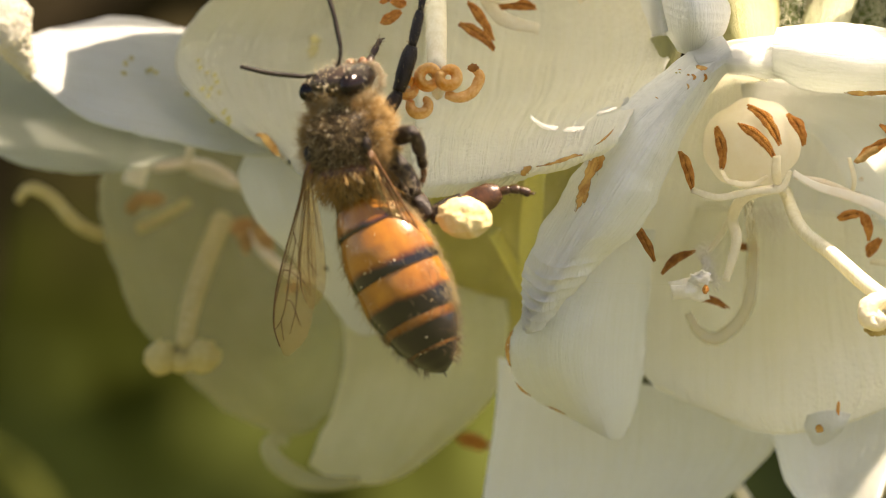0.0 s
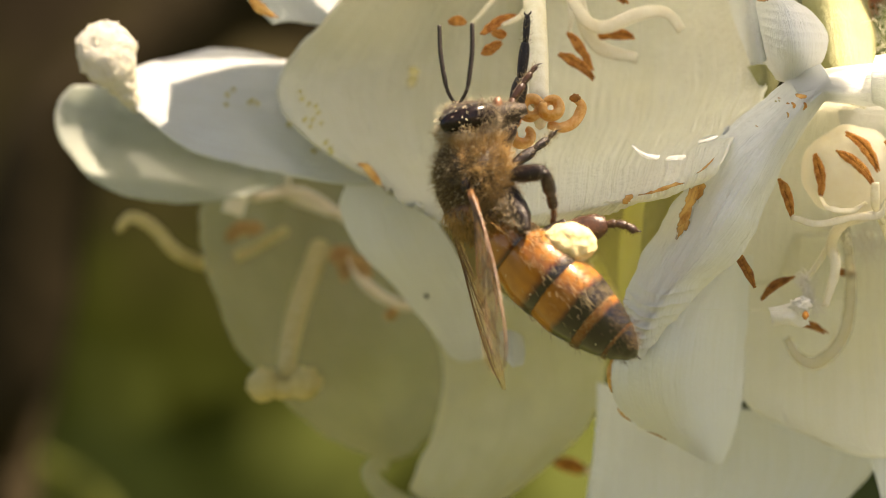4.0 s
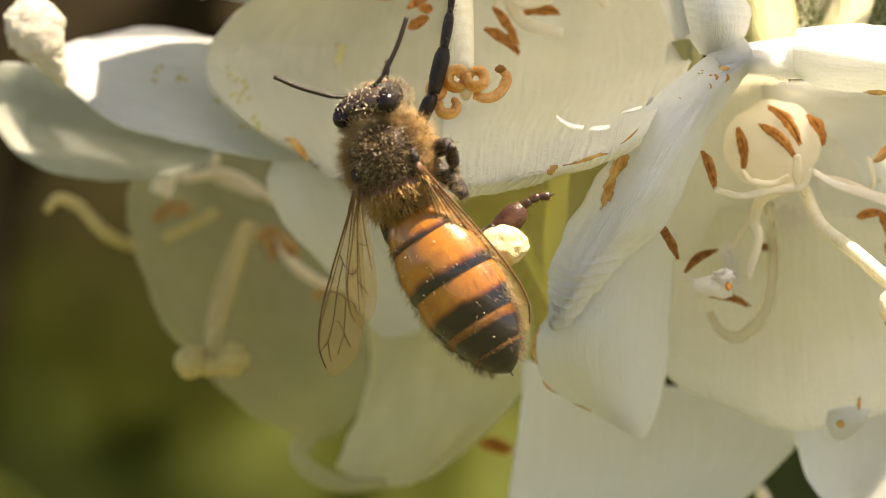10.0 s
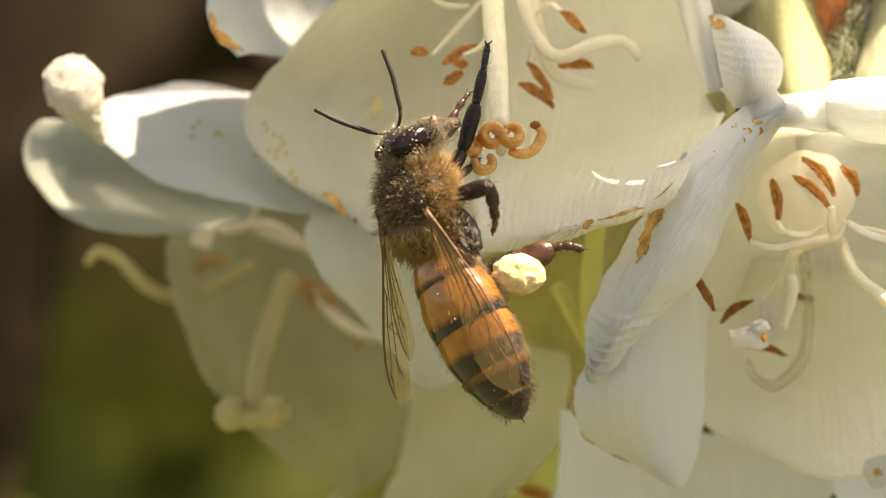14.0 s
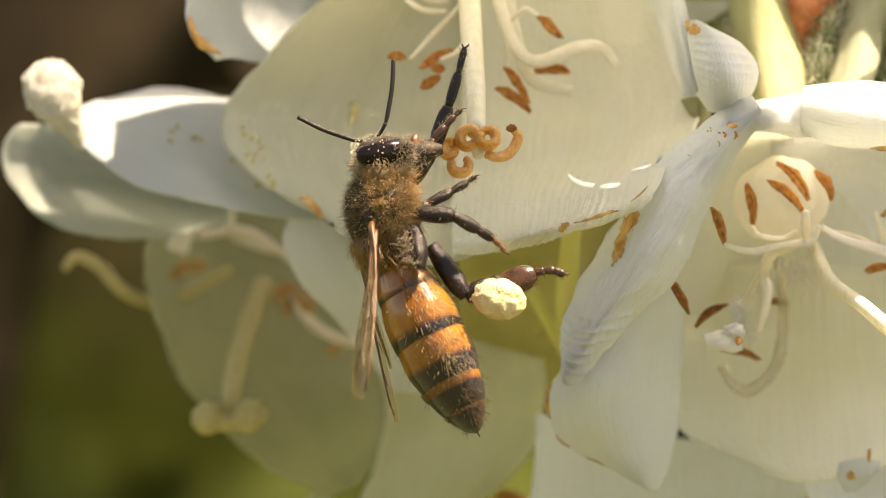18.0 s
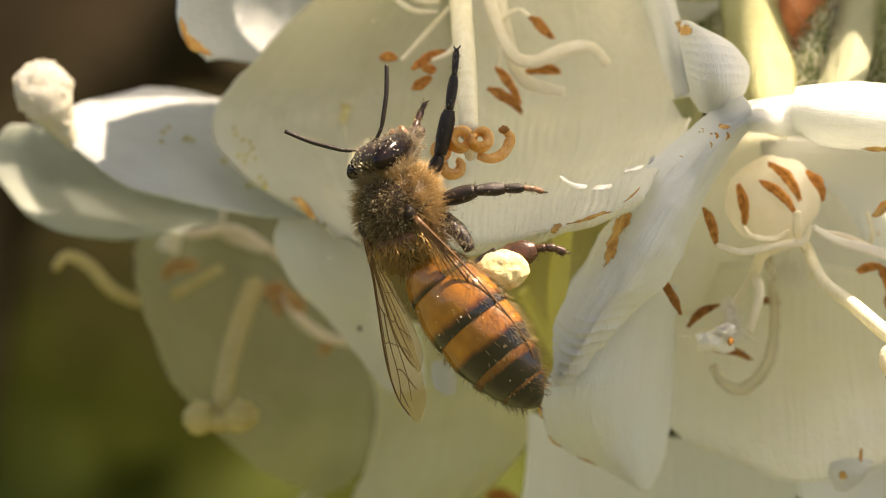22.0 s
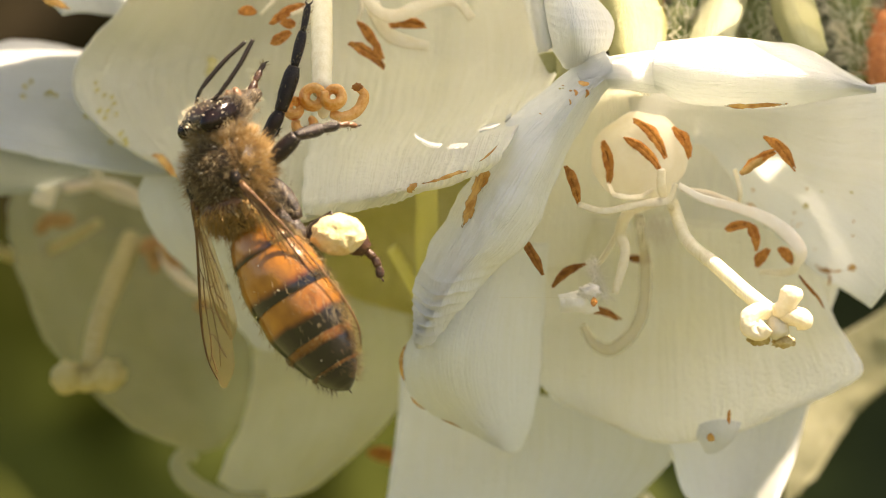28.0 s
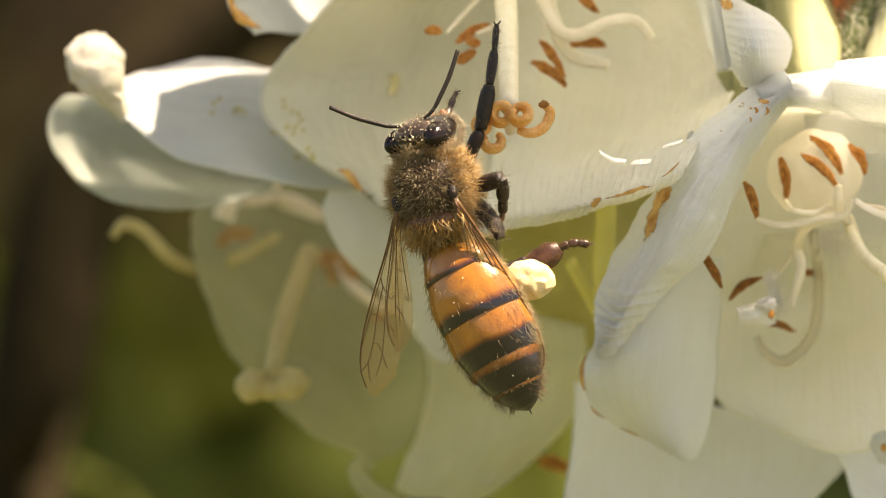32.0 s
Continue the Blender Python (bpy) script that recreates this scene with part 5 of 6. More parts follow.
tube_part("thread", silk, [(7.54, -9.00, -1.47), (9.40, -9.60, -1.50), (11.20, -9.00, -1.53), (12.40, -7.60, -1.55)], [0.002, 0.003, 0.002], FUZZ, sides=4, steps=12)

# low stray stamens that hang under the cluster
for path in ([(6.41, 10.00, -14.16), (7.90, 10.00, -13.28), (7.99, 9.00, -12.06)], [(12.90, 10.00, -13.64), (11.65, 10.00, -13.14), (11.08, 9.00, -12.17)], [(16.80, 14.00, -13.29), (16.21, 12.00, -11.81), (15.73, 11.00, -10.97)]):
    tube_part("filament", lower, path, [0.3, 0.34, 0.28], FILAMENT, flat=0.5)


# ---- background: ground, hedge, twigs and leaves far behind ----
bm = bmesh.new()
bmesh.ops.create_grid(bm, x_segments=8, y_segments=8, size=60)
me = bpy.data.meshes.new("ground")
bm.to_mesh(me)
bm.free()
me.materials.append(SOIL)
ground = tagged(new("ground", me), "bare brown-green garden soil", "ground", kind="structure")
ground.location = (0, 0, -0.9)
hv, hf = [], []
for i in range(41):
    for j in range(21):
        x, z = -2000 + 100 * i, -900 + 120 * j
        hv.append((x, 1100 + 220 * noise.noise(Vector((x, z, 0)) * 0.004) + 0.00012 * x * x, z))
for i in range(40):
    for j in range(20):
        a = i * 21 + j
        hf.append((a, a + 1, a + 22, a + 21))
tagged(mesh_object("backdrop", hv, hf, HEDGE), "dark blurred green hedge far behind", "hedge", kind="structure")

# seconds, thorax x y z, heading, roll, heading of the abdomen and head, pollen load x z, feelers left right
BEE = [
    (0.0, -0.75, -14.00, 3.47, 9.4, 25, 25.5, 7.5, 4.01, -2.70, 80, 17),
    (1.0, -0.47, -14.00, 3.52, 11.7, 30, 22.5, 9.9, 3.87, -3.70, 52, -20),
    (2.0, -0.55, -14.00, 2.70, 12.4, 52, 33.5, 9.9, 4.55, -2.58, 33, -6),
    (3.0, 0.09, -14.00, 2.99, 11.3, 50, 40.1, 7.0, 3.15, -1.89, -40, -55),
    (4.0, 0.04, -14.00, 3.29, 11.5, 65, 47.4, -2.4, 3.23, -2.40, 5, -2),
    (7.0, -0.69, -14.00, 3.06, 16.6, 35, 31.8, 15.3, 3.92, -2.48, 80, -36),
    (8.0, -0.22, -14.00, 2.77, 20.1, 5, 30.0, 21.3, 3.32, -2.83, 75, -15),
    (9.0, 0.20, -14.00, 2.76, 16.3, 3, 25.6, 14.9, 3.04, -3.04, 66, -20),
    (10.0, -0.41, -14.00, 2.82, 19.8, 15, 31.8, 18.9, 4.01, -3.17, 70, -20),
    (11.0, -0.71, -14.00, 2.95, 14.4, 22, 34.0, 11.4, 3.80, -3.08, 85, -13),
    (12.0, -0.22, -14.00, 2.85, 18.7, 8, 30.2, 17.7, 4.25, -1.89, 95, 10),
    (13.0, -0.24, -14.00, 3.01, 12.1, 35, 23.4, 9.4, 3.49, -2.43, 82, 20),
    (14.0, -0.67, -14.00, 3.44, 10.6, 48, 26.4, 8.9, 3.52, -2.81, 66, 18),
    (17.0, -0.76, -14.00, 3.04, 8.3, 62, 31.0, 1.2, 4.03, -2.72, 55, 24),
    (18.0, -1.03, -14.00, 3.07, 3.8, 72, 24.5, -8.3, 4.03, -3.27, 66, -5),
    (19.0, -0.01, -14.00, 2.99, 19.0, 25, 37.0, 15.2, 3.96, -1.83, 50, -37),
    (20.0, -0.62, -14.00, 2.92, 13.0, 56, 30.0, 10.6, 3.23, -2.65, 63, -10),
    (21.0, -0.78, -14.00, 2.98, 12.6, 52, 27.0, 9.6, 2.84, -3.02, 48, -10),
    (22.0, -0.24, -14.00, 3.18, 18.7, 38, 37.5, 18.7, 3.65, -2.29, 70, -3),
    (23.0, -0.23, -14.00, 2.69, 14.5, 52, 27.5, 11.2, 3.11, -2.34, -25, -15),
    (24.0, -0.98, -14.00, 2.82, 13.9, 60, 26.5, 16.4, 4.64, -2.58, 50, -28),
    (26.5, 0.14, -14.00, 3.31, 14.5, 25, 30.6, 12.9, 4.26, -3.03, 75, 0),
    (27.0, -0.13, -14.00, 3.07, 15.8, 25, 30.6, 15.4, 4.00, -2.81, 70, 5),
    (28.0, -0.87, -14.00, 3.07, 16.5, 40, 30.0, 15.1, 3.79, -2.27, -45, -30),
    (29.0, -1.15, -14.00, 3.25, 19.0, 28, 25.2, 21.5, 3.72, -2.73, -10, -25),
    (29.5, -0.17, -14.00, 3.34, 10.4, 5, 26.4, 10.4, 3.17, -2.74, 60, -15),
    (30.0, -1.11, -14.00, 3.26, 17.4, 8, 16.0, 17.2, 4.09, -2.81, 60, -20),
    (31.0, -0.58, -14.00, 3.02, 17.0, 12, 22.5, 15.8, 3.13, -3.31, 38, -35),
    (31.5, -0.60, -14.00, 3.32, 13.9, 12, 27.5, 13.4, 3.63, -3.63, 37, -35),
    (32.0, -0.43, -14.00, 2.97, 11.2, 22, 25.8, 9.3, 3.42, -3.35, 70, -20),
]
# for the same seconds: middle thigh angle and reach, shank angle and reach, hind foot angle, flare of the left wings
LEGS = [
    (15, 0.35, -75, 0.4, 15, 0),
    (10, 0.4, -100, 0.5, 35, 1),
    (22, 0.55, -100, 0.15, 50, 0),
    (8, 0.5, -90, 0.15, 20, 0),
    (5, 0.6, -75, 0.45, 5, 0),
    (38, 0.85, 0, 0.5, 20, 0),
    (20, 0.2, -60, 0.15, 20, 0),
    (20, 0.25, -60, 0.2, 20, 0),
    (10, 0.3, -80, 0.3, 40, 6),
    (30, 1, -35, 0.45, 45, 4),
    (15, 0.25, -60, 0.2, 30, 3),
    (5, 0.4, -85, 0.45, 5, 3),
    (15, 0.6, -80, 0.35, 15, 2),
    (15, 0.45, -40, 0.6, 5, 0),
    (-5, 0.8, -30, 0.7, 15, 0),
    (25, 0.3, -50, 0.2, 20, -9),
    (15, 0.4, -95, 0.45, 10, 0),
    (25, 0.75, 0, 0.8, 20, 0),
    (15, 0.75, 3, 0.9, 10, -8),
    (0, 0.9, 3, 0.95, 10, 0),
    (-15, 0.9, -20, 0.3, 20, 0),
    (-5, 0.6, -30, 0.4, 15, 0),
    (-8, 0.6, -30, 0.4, 15, 0),
    (45, 0.85, 15, 0.6, -45, 0),
    (0, 0.4, -70, 0.4, 15, 0),
    (10, 0.35, -70, 0.35, 15, 0),
    (10, 0.35, -70, 0.35, 5, 4),
    (5, 0.4, -90, 0.4, 25, 5),
    (10, 0.45, -90, 0.4, 25, 0),
    (15, 0.5, -90, 0.4, 25, 2),
]


def leaf_mesh(length, width, seed):
    st = [((-0.02 * width, 0, 0), (0, 0.1, 0), (0.02 * width, 0, 0)), ((-0.4 * width, 0, 0.3 * length), (0, 0.12 * width, 0.3 * length), (0.4 * width, 0, 0.3 * length)),
          ((-0.42 * width, -0.05 * length, 0.62 * length), (0, 0.08 * width, 0.62 * length), (0.42 * width, -0.05 * length, 0.62 * length)), ((-0.02 * width, -0.15 * length, length), (0, -0.14 * length, length), (0.02 * width, -0.15 * length, length))]
    return sheet(st, nu=14, nv=8, wave=0.5, seed=seed)


first_leaf = new("leaf")
petal("blade", first_leaf, leaf_mesh(125, 72, 3), LEAF, 0.3)
tube_part("midrib", first_leaf, [(0, 0.4, -18), (0, 6.5, 38), (0, 4.8, 77), (0, -16.2, 121)], [1.8, 1.4, 1.0, 0.4], STEM)
tagged(first_leaf, "broad dark green leaf, far out of focus", "leaf", "leaves behind the cluster")
rnd = random.Random(21)
spots = [(-120, 390, -150, 20), (-70, 450, -95, -35), (-30, 420, -160, 50), (30, 400, -150, -15), (-150, 500, -30, 70), (110, 460, -170, 10), (160, 420, -110, -40), (60, 520, -190, 30), (-190, 560, 50, -50), (-40, 560, -100, 5), (190, 540, -10, 60), (-100, 360, -190, -10)]
spots = [(1.75 * x, 1.9 * y, 1.75 * z, turn) for x, y, z, turn in spots]
first_leaf.matrix_basis = Matrix.Translation(mm(spots[0][:3])) @ pose(0, 0, 0, 20, spots[0][3], 15)
for x, y, z, turn in spots[1:]:
    copy_thing(first_leaf, Matrix.Translation(mm((x, y, z))) @ pose(0, 0, 0, rnd.uniform(-30, 40), turn, rnd.uniform(-40, 40)))
twigs = thing("twig", None, "thick brown woody twig behind the flowers", "twig")
for name, path, radii in (("bark", [(-150, 470, -900), (-112, 450, -140), (-97, 440, -30), (-87, 436, 16), (-72, 436, 32), (-52, 436, 48), (-30, 430, 68), (30, 425, 120)], [17, 13, 11, 10, 9.5, 9, 8, 6]),
                          ("side_shoot", [(-60, 436, 42), (-44, 445, 44), (-24, 455, 40)], [5, 4.5, 3.5])):
    tube_part(name, twigs, path, radii, TWIG, rough=0.12)


# ---- honey bee ----
bee = thing("honey_bee", None, "golden brown honey bee with banded abdomen and one yellow pollen load", "bee")


def shell_points(center, radii, count, seed, keep):
    """Random roots and directions on an ellipsoid."""
    r, out = random.Random(seed), []
    while len(out) < count:
        d = np.array([r.gauss(0, 1) for _ in range(3)])
        d /= np.linalg.norm(d)
        if keep(d):
            n = d / np.array(radii)
            out.append((np.array(center) + d * np.array(radii), n / np.linalg.norm(n)))
    return out


def dust(name, parent, roots, seed, size=(0.02, 0.046)):
    """Pollen grains: tiny octahedra that sit on the hairs."""
    r, verts, faces = random.Random(seed), [], []
    for p, d in roots:
        s = r.uniform(*size)
        c, n = np.asarray(p) + np.asarray(d) * r.uniform(-0.04, 0.14), len(verts)
        k = [r.uniform(0.6, 1.4) for _ in range(3)]
        verts += [c + np.array(o) * s * np.array(k) for o in ((1, 0, 0), (-1, 0, 0), (0, 1, 0), (0, -1, 0), (0, 0, 1), (0, 0, -1))]
        faces += [(n + a, n + b, n + c2) for a in (0, 1) for b, c2 in ((2, 4), (4, 3), (3, 5), (5, 2))]
    return tagged(mesh_object(name, verts, faces, GRAIN, parent, "scattered pale pollen grains", smooth=False), kind="stuff")


thorax = mesh_object("thorax", *blob((0, 0.05, 0), (1.44, 1.50, 1.34), 20, 26, rough=0.06, seed=1), THORAX, bee)
roots = shell_points((0, 0.05, 0), (1.42, 1.48, 1.32), 9000, 2, lambda d: d[2] > -0.6)
rim = lambda d: (d[0] / 0.74) ** 2 + (d[1] / 0.80) ** 2 > 1.0
side = [r for r in roots if rim(r[1])]
top = [r for r in roots if not rim(r[1])]
tagged(mesh_object("thorax_fur", *strands(side, [0.24 + 0.50 * rnd.random() for _ in side], 0.0085, 6, (0, -0.15, 0.1), 0.26, 0.55), FUR, thorax), "golden brown fur", kind="stuff")
tagged(mesh_object("thorax_fur", *strands(top, [0.10 + 0.22 * rnd.random() for _ in top], 0.010, 7, (0, -0.1, 0.1), 0.30, 0.6), FUR_DARK, thorax), "short brown fur", kind="stuff")
roots = shell_points((0, 0.05, 0), (1.44, 1.50, 1.34), 2300, 28, lambda d: d[2] > -0.3)
tagged(mesh_object("pale_fur", *strands(roots, [0.16 + 0.36 * rnd.random() for _ in roots], 0.008, 29, (0, -0.2, 0.1), 0.35, 0.5), FUR_PALE, thorax), "sparse pale hairs", kind="stuff")
dust("pollen_dust", thorax, shell_points((0, 0.1, 0), (1.52, 1.56, 1.42), 420, 8, lambda d: d[2] > -0.3), 9, (0.010, 0.034))
mesh_object("waist", *blob((0, -1.42, -0.1), (1.12, 0.8, 1.0), rough=0.08), THORAX, thorax)
roots = shell_points((0, -1.36, -0.05), (1.16, 0.8, 1.04), 1300, 22, lambda d: d[2] > -0.4)
tagged(mesh_object("waist_fur", *strands(roots, [0.25 + 0.4 * rnd.random() for _ in roots], 0.012, 16, (0, -0.5, 0.1), 0.25, 0.6), FUR, thorax), "golden fur", kind="stuff")
mesh_object("hip", *tube([(0.9, -0.5, -0.5), (1.50, -1.1, -0.6), (1.85, -1.7, -0.55), (2.0, -2.2, -0.5)], [0.30, 0.32, 0.30, 0.20], rough=0.2), LEG_BROWN, thorax, "dark hairy hip of the hind leg")
roots = [(spline([(0.9, -0.5, -0.2), (1.55, -1.1, -0.3), (2.0, -2.0, -0.3)], rnd.random()) + np.array((rnd.gauss(0, 0.25), rnd.gauss(0, 0.2), rnd.gauss(0.05, 0.2))), (0.8, -0.3, 0.8)) for _ in range(420)]
tagged(mesh_object("hip_fur", *strands(roots, [0.12 + 0.3 * rnd.random() for _ in roots], 0.009, 41, curl=0.5), FUR_FACE, thorax), "pale hair on the hip", kind="stuff")
scutellum = mesh_object("scutellum", *blob((0, -1.12, 0.86), (0.98, 0.40, 0.34), rough=0.1), LEG_RED, thorax, "rust brown rear shield of the thorax")
# combed locks of tawny hair that fan back over the waist
pieces, r2 = [], random.Random(24)
for k in range(210):
    a = -1.4 + 2.8 * (k + r2.uniform(-0.5, 0.5)) / 209
    row = r2.random() * 3
    p0 = np.array((1.14 * math.sin(a) + r2.gauss(0, 0.05), -0.80 - 0.24 * row - 0.20 * math.cos(a), 1.20 - 0.16 * row - 0.36 * math.sin(a) ** 2))
    d = np.array((0.6 * math.sin(a) + r2.gauss(0, 0.42), -1.0, 0.34 - 0.22 * row + r2.gauss(0, 0.2))) * r2.uniform(0.25, 0.62)
    bow = np.array((r2.gauss(0, 0.10), 0.0, r2.uniform(0.0, 0.12)))
    w = r2.uniform(0.4, 0.85)
    pieces.append((*tube([p0, p0 + d * 0.35 + bow, p0 + d * 0.75 + bow * 0.6, p0 + d], [0.022 * w, 0.034 * w, 0.026 * w, 0.006], sides=4, steps=6, flat=0.6), FUR_TAWNY if k % 4 else FUR_PALE))
tagged(joined("scutellum_fur", pieces, thorax, "combed locks of tawny hair"), kind="stuff")
for s in (-1, 1):
    mesh_object("tegula", *blob((s * 1.12, -0.25, 0.98), (0.20, 0.32, 0.18), rough=0.1), LEG_BROWN, thorax, "dark brown wing joint")

head = mesh_object("head", *blob((0, 0.66, -0.05), (1.22, 0.66, 1.10), 18, 24, rough=0.05, seed=3), CHITIN, bee)
for s in (-1, 1):
    tilt = np.array((pose(0, 0, 0, 14, s * 16, -s * 14)).to_3x3())
    mesh_object("eye", *blob((s * 0.78, 0.66, 0.03), (0.51, 0.52, 1.08), 18, 20, axes=tilt), EYE, head, "large shiny black compound eye")
    mesh_object("mandible", *blob((s * 0.3, 1.1, -0.95), (0.22, 0.4, 0.2), rough=0.1), LEG_RED, head)
    cheek = shell_points((s * 0.80, 0.60, 0.0), (0.60, 0.60, 1.02), 340, 31 + s, lambda d: d[0] * s > 0.0 and (d[2] < -0.25 or d[1] < -0.55))
    tagged(mesh_object("cheek_fur", *strands(cheek, [0.10 + 0.22 * rnd.random() for _ in cheek], 0.010, 33, (0, 0, 0.1), 0.3), FUR_FACE, head), "pale cheek fur", kind="stuff")
    mesh_object("ocellus", *blob((s * 0.16, 0.62, 1.03), (0.09, 0.09, 0.06), 8, 10), EYE, head)
mesh_object("face", *tube([(0, 0.55, -0.10), (0, 0.78, -0.85), (0, 0.98, -1.50), (0, 1.12, -2.00)], [0.84, 0.68, 0.46, 0.22], sides=18, steps=16, flat=0.8, rough=0.06), FACE, head, "pale furry tapering face")
roots = shell_points((0, 0.78, -0.80), (0.80, 0.56, 1.05), 700, 12, lambda d: d[1] > 0.0 or abs(d[0]) > 0.5)
tagged(mesh_object("head_fur", *strands(roots, [0.08 + 0.20 * rnd.random() for _ in roots], 0.010, 11, (0, 0.1, 0.1), 0.35), FUR_FACE, head), "short pale fur", kind="stuff")
roots = shell_points((0, 0.62, -0.03), (0.36, 0.70, 1.10), 130, 17, lambda d: d[2] > 0.1)
tagged(mesh_object("crown_fur", *strands(roots, [0.10 + 0.22 * rnd.random() for _ in roots], 0.009, 19, (0, 0.1, 0.2), 0.35), FUR_FACE, head), "pale fur between the eyes", kind="stuff")
roots = shell_points((0, 0.10, -0.05), (1.24, 0.34, 1.12), 560, 14, lambda d: d[2] > -0.3)
tagged(mesh_object("neck_fur", *strands(roots, [0.16 + 0.25 * rnd.random() for _ in roots], 0.010, 15, (0, -0.15, 0.2), 0.35), FUR_PALE, head), "pale neck fur", kind="stuff")
dust("pollen_dust", head, shell_points((0, 0.64, 0.08), (1.27, 0.70, 1.10), 300, 13, lambda d: d[2] > -0.1), 14, (0.010, 0.032))
antennae = []
for s in (-1, 1):
    ant = mesh_object("antenna", *tube([(0, 0, 0), (s * 0.2, 0.3, 0.15), (s * 0.32, 0.6, 0.2)], [0.07, 0.065, 0.075], sides=8, steps=8), ANTENNA, head, "thin black elbowed antenna")
    reach = [(s * 0.32, 0.6, 0.2), (s * 0.36, 0.9, 0.2), (s * 0.44, 1.9, 0.15), (s * 0.40, 2.9, 0.05)]
    tube_part("flagellum", ant, reach, [0.06, 0.085, 0.085, 0.075], ANTENNA, sides=10, steps=30, rough=0.05)
    antennae.append(ant)

PROFILE = [(0.0, 0.80), (0.35, 1.15), (1.05, 1.44), (2.0, 1.66), (3.0, 1.73), (4.0, 1.66), (4.9, 1.44), (5.7, 1.12), (6.3, 0.74), (6.65, 0.40), (6.82, 0.10)]


def girth(y):
    return float(np.interp(y, [p[0] for p in PROFILE], [p[1] for p in PROFILE]))


abdomen = mesh_object("abdomen", *tube([(0, -0.1, -0.1), (0, -2.0, -0.12), (0, -4.4, -0.2), (0, -6.2, -0.28)], [0.5, 1.35, 1.2, 0.2], sides=20, flat=0.62), CHITIN, bee)
segments = [(0.0, 1.24, 0.84, 0.0), (1.10, 3.10, 0.77, 0.0), (2.96, 4.80, 0.58, 0.0), (4.65, 5.92, 0.32, 0.12), (5.75, 6.55, 0.24, 0.25), (6.3, 6.82, 0.0, 0.6)]
for k, (y0, y1, edge, dark) in enumerate(segments):
    verts, faces, band, sides, steps = [], [], [], 48, 18
    for i in range(steps + 1):
        u = i / steps
        y = y0 + (y1 - y0) * u
        r = girth(y) * (0.935 + 0.045 * u) * (1 + 0.05 * math.sin(u * 3.1)) - 0.03 * max(0.0, u - 0.9) * 10 * 0.4
        for j in range(sides):
            b = math.tau * j / sides
            z = math.sin(b) * r * 0.77 - 0.10 - 0.004 * y * y
            verts.append((math.cos(b) * r, -y, z))
            q = u + 0.025 * math.cos(3 * b) - 0.05 * (1 - abs(math.sin(b))) + 0.02 * noise.noise(Vector((4 * math.cos(b), y, 4 * math.sin(b))))
            value = 0.0 if q < edge - 0.08 else min(1.0, (q - edge + 0.08) / 0.18)
            band.append(max(value * (0.50, 0.62, 0.66, 0.66, 0.66, 0.66)[k], dark))
    for i in range(steps):
        for j in range(sides):
            a, b = i * sides + j, i * sides + (j + 1) % sides
            faces.append((a, b, b + sides, a + sides))
    plate = mesh_object("tergite", verts, faces, PLATE, abdomen)
    plate.data.attributes.new("band", "FLOAT", "POINT").data.foreach_set("value", band)
    if k == 5:
        continue
    hair = []
    r2 = random.Random(50 + k)
    for h in range(520 if k < 3 else 240):
        b, u = r2.uniform(-0.6, math.pi + 0.6), r2.uniform(0.1, 1.0)
        if h % (12 if k < 3 else 40):
            b = r2.gauss(-0.2, 0.38) if h % 2 else math.pi + r2.gauss(0.1, 0.32)
        y = y0 + (y1 - y0) * u
        r = girth(y)
        hair.append(((math.cos(b) * r, -y, math.sin(b) * r * 0.77 - 0.10 - 0.004 * y * y), (math.cos(b) * 0.6, -1.0, math.sin(b) * 0.5)))
    tagged(mesh_object("tergite_hair", *strands(hair, [0.16 + 0.30 * r2.random() for _ in hair], 0.007, k, curl=0.3), FUR_PALE if k < 3 else FUR_DARK, abdomen), "fine pale hair" if k < 3 else "fine brown hair", kind="stuff")
for y_band, wide, many in ((4.92, 0.17, 620), (5.95, 0.07, 220), (3.12, 0.10, 40)):
    felt, r2 = [], random.Random(int(y_band * 100))
    for _ in range(many):
        b, y = r2.uniform(-0.3, math.pi + 0.3), y_band + r2.uniform(-wide, wide)
        r = girth(y) * 1.02
        felt.append(((math.cos(b) * r, -y, math.sin(b) * r * 0.77 - 0.10 - 0.004 * y * y), (math.cos(b) * 0.25, -1.0, math.sin(b) * 0.25)))
    tagged(mesh_object("felt_band", *strands(felt, [0.05 + 0.05 * r2.random() for _ in felt], 0.009, 3, curl=0.2), FELT, abdomen), "band of short tan hair", kind="stuff")
grit = []
r2 = random.Random(91)
for _ in range(22):
    b, y = r2.uniform(0.2, math.pi - 0.2), r2.uniform(0.6, 6.2)
    r = girth(y) * 1.01
    grit.append(((math.cos(b) * r, -y, math.sin(b) * r * 0.77 - 0.10 - 0.004 * y * y), (math.cos(b) * 0.1, 0.0, math.sin(b) * 0.1)))
dust("pollen_dust", abdomen, grit, 92, (0.010, 0.034))
tube_part("sting", abdomen, [(0, -6.65, -0.28), (0, -7.0, -0.32)], [0.05, 0.015], CHITIN, sides=6, steps=4)


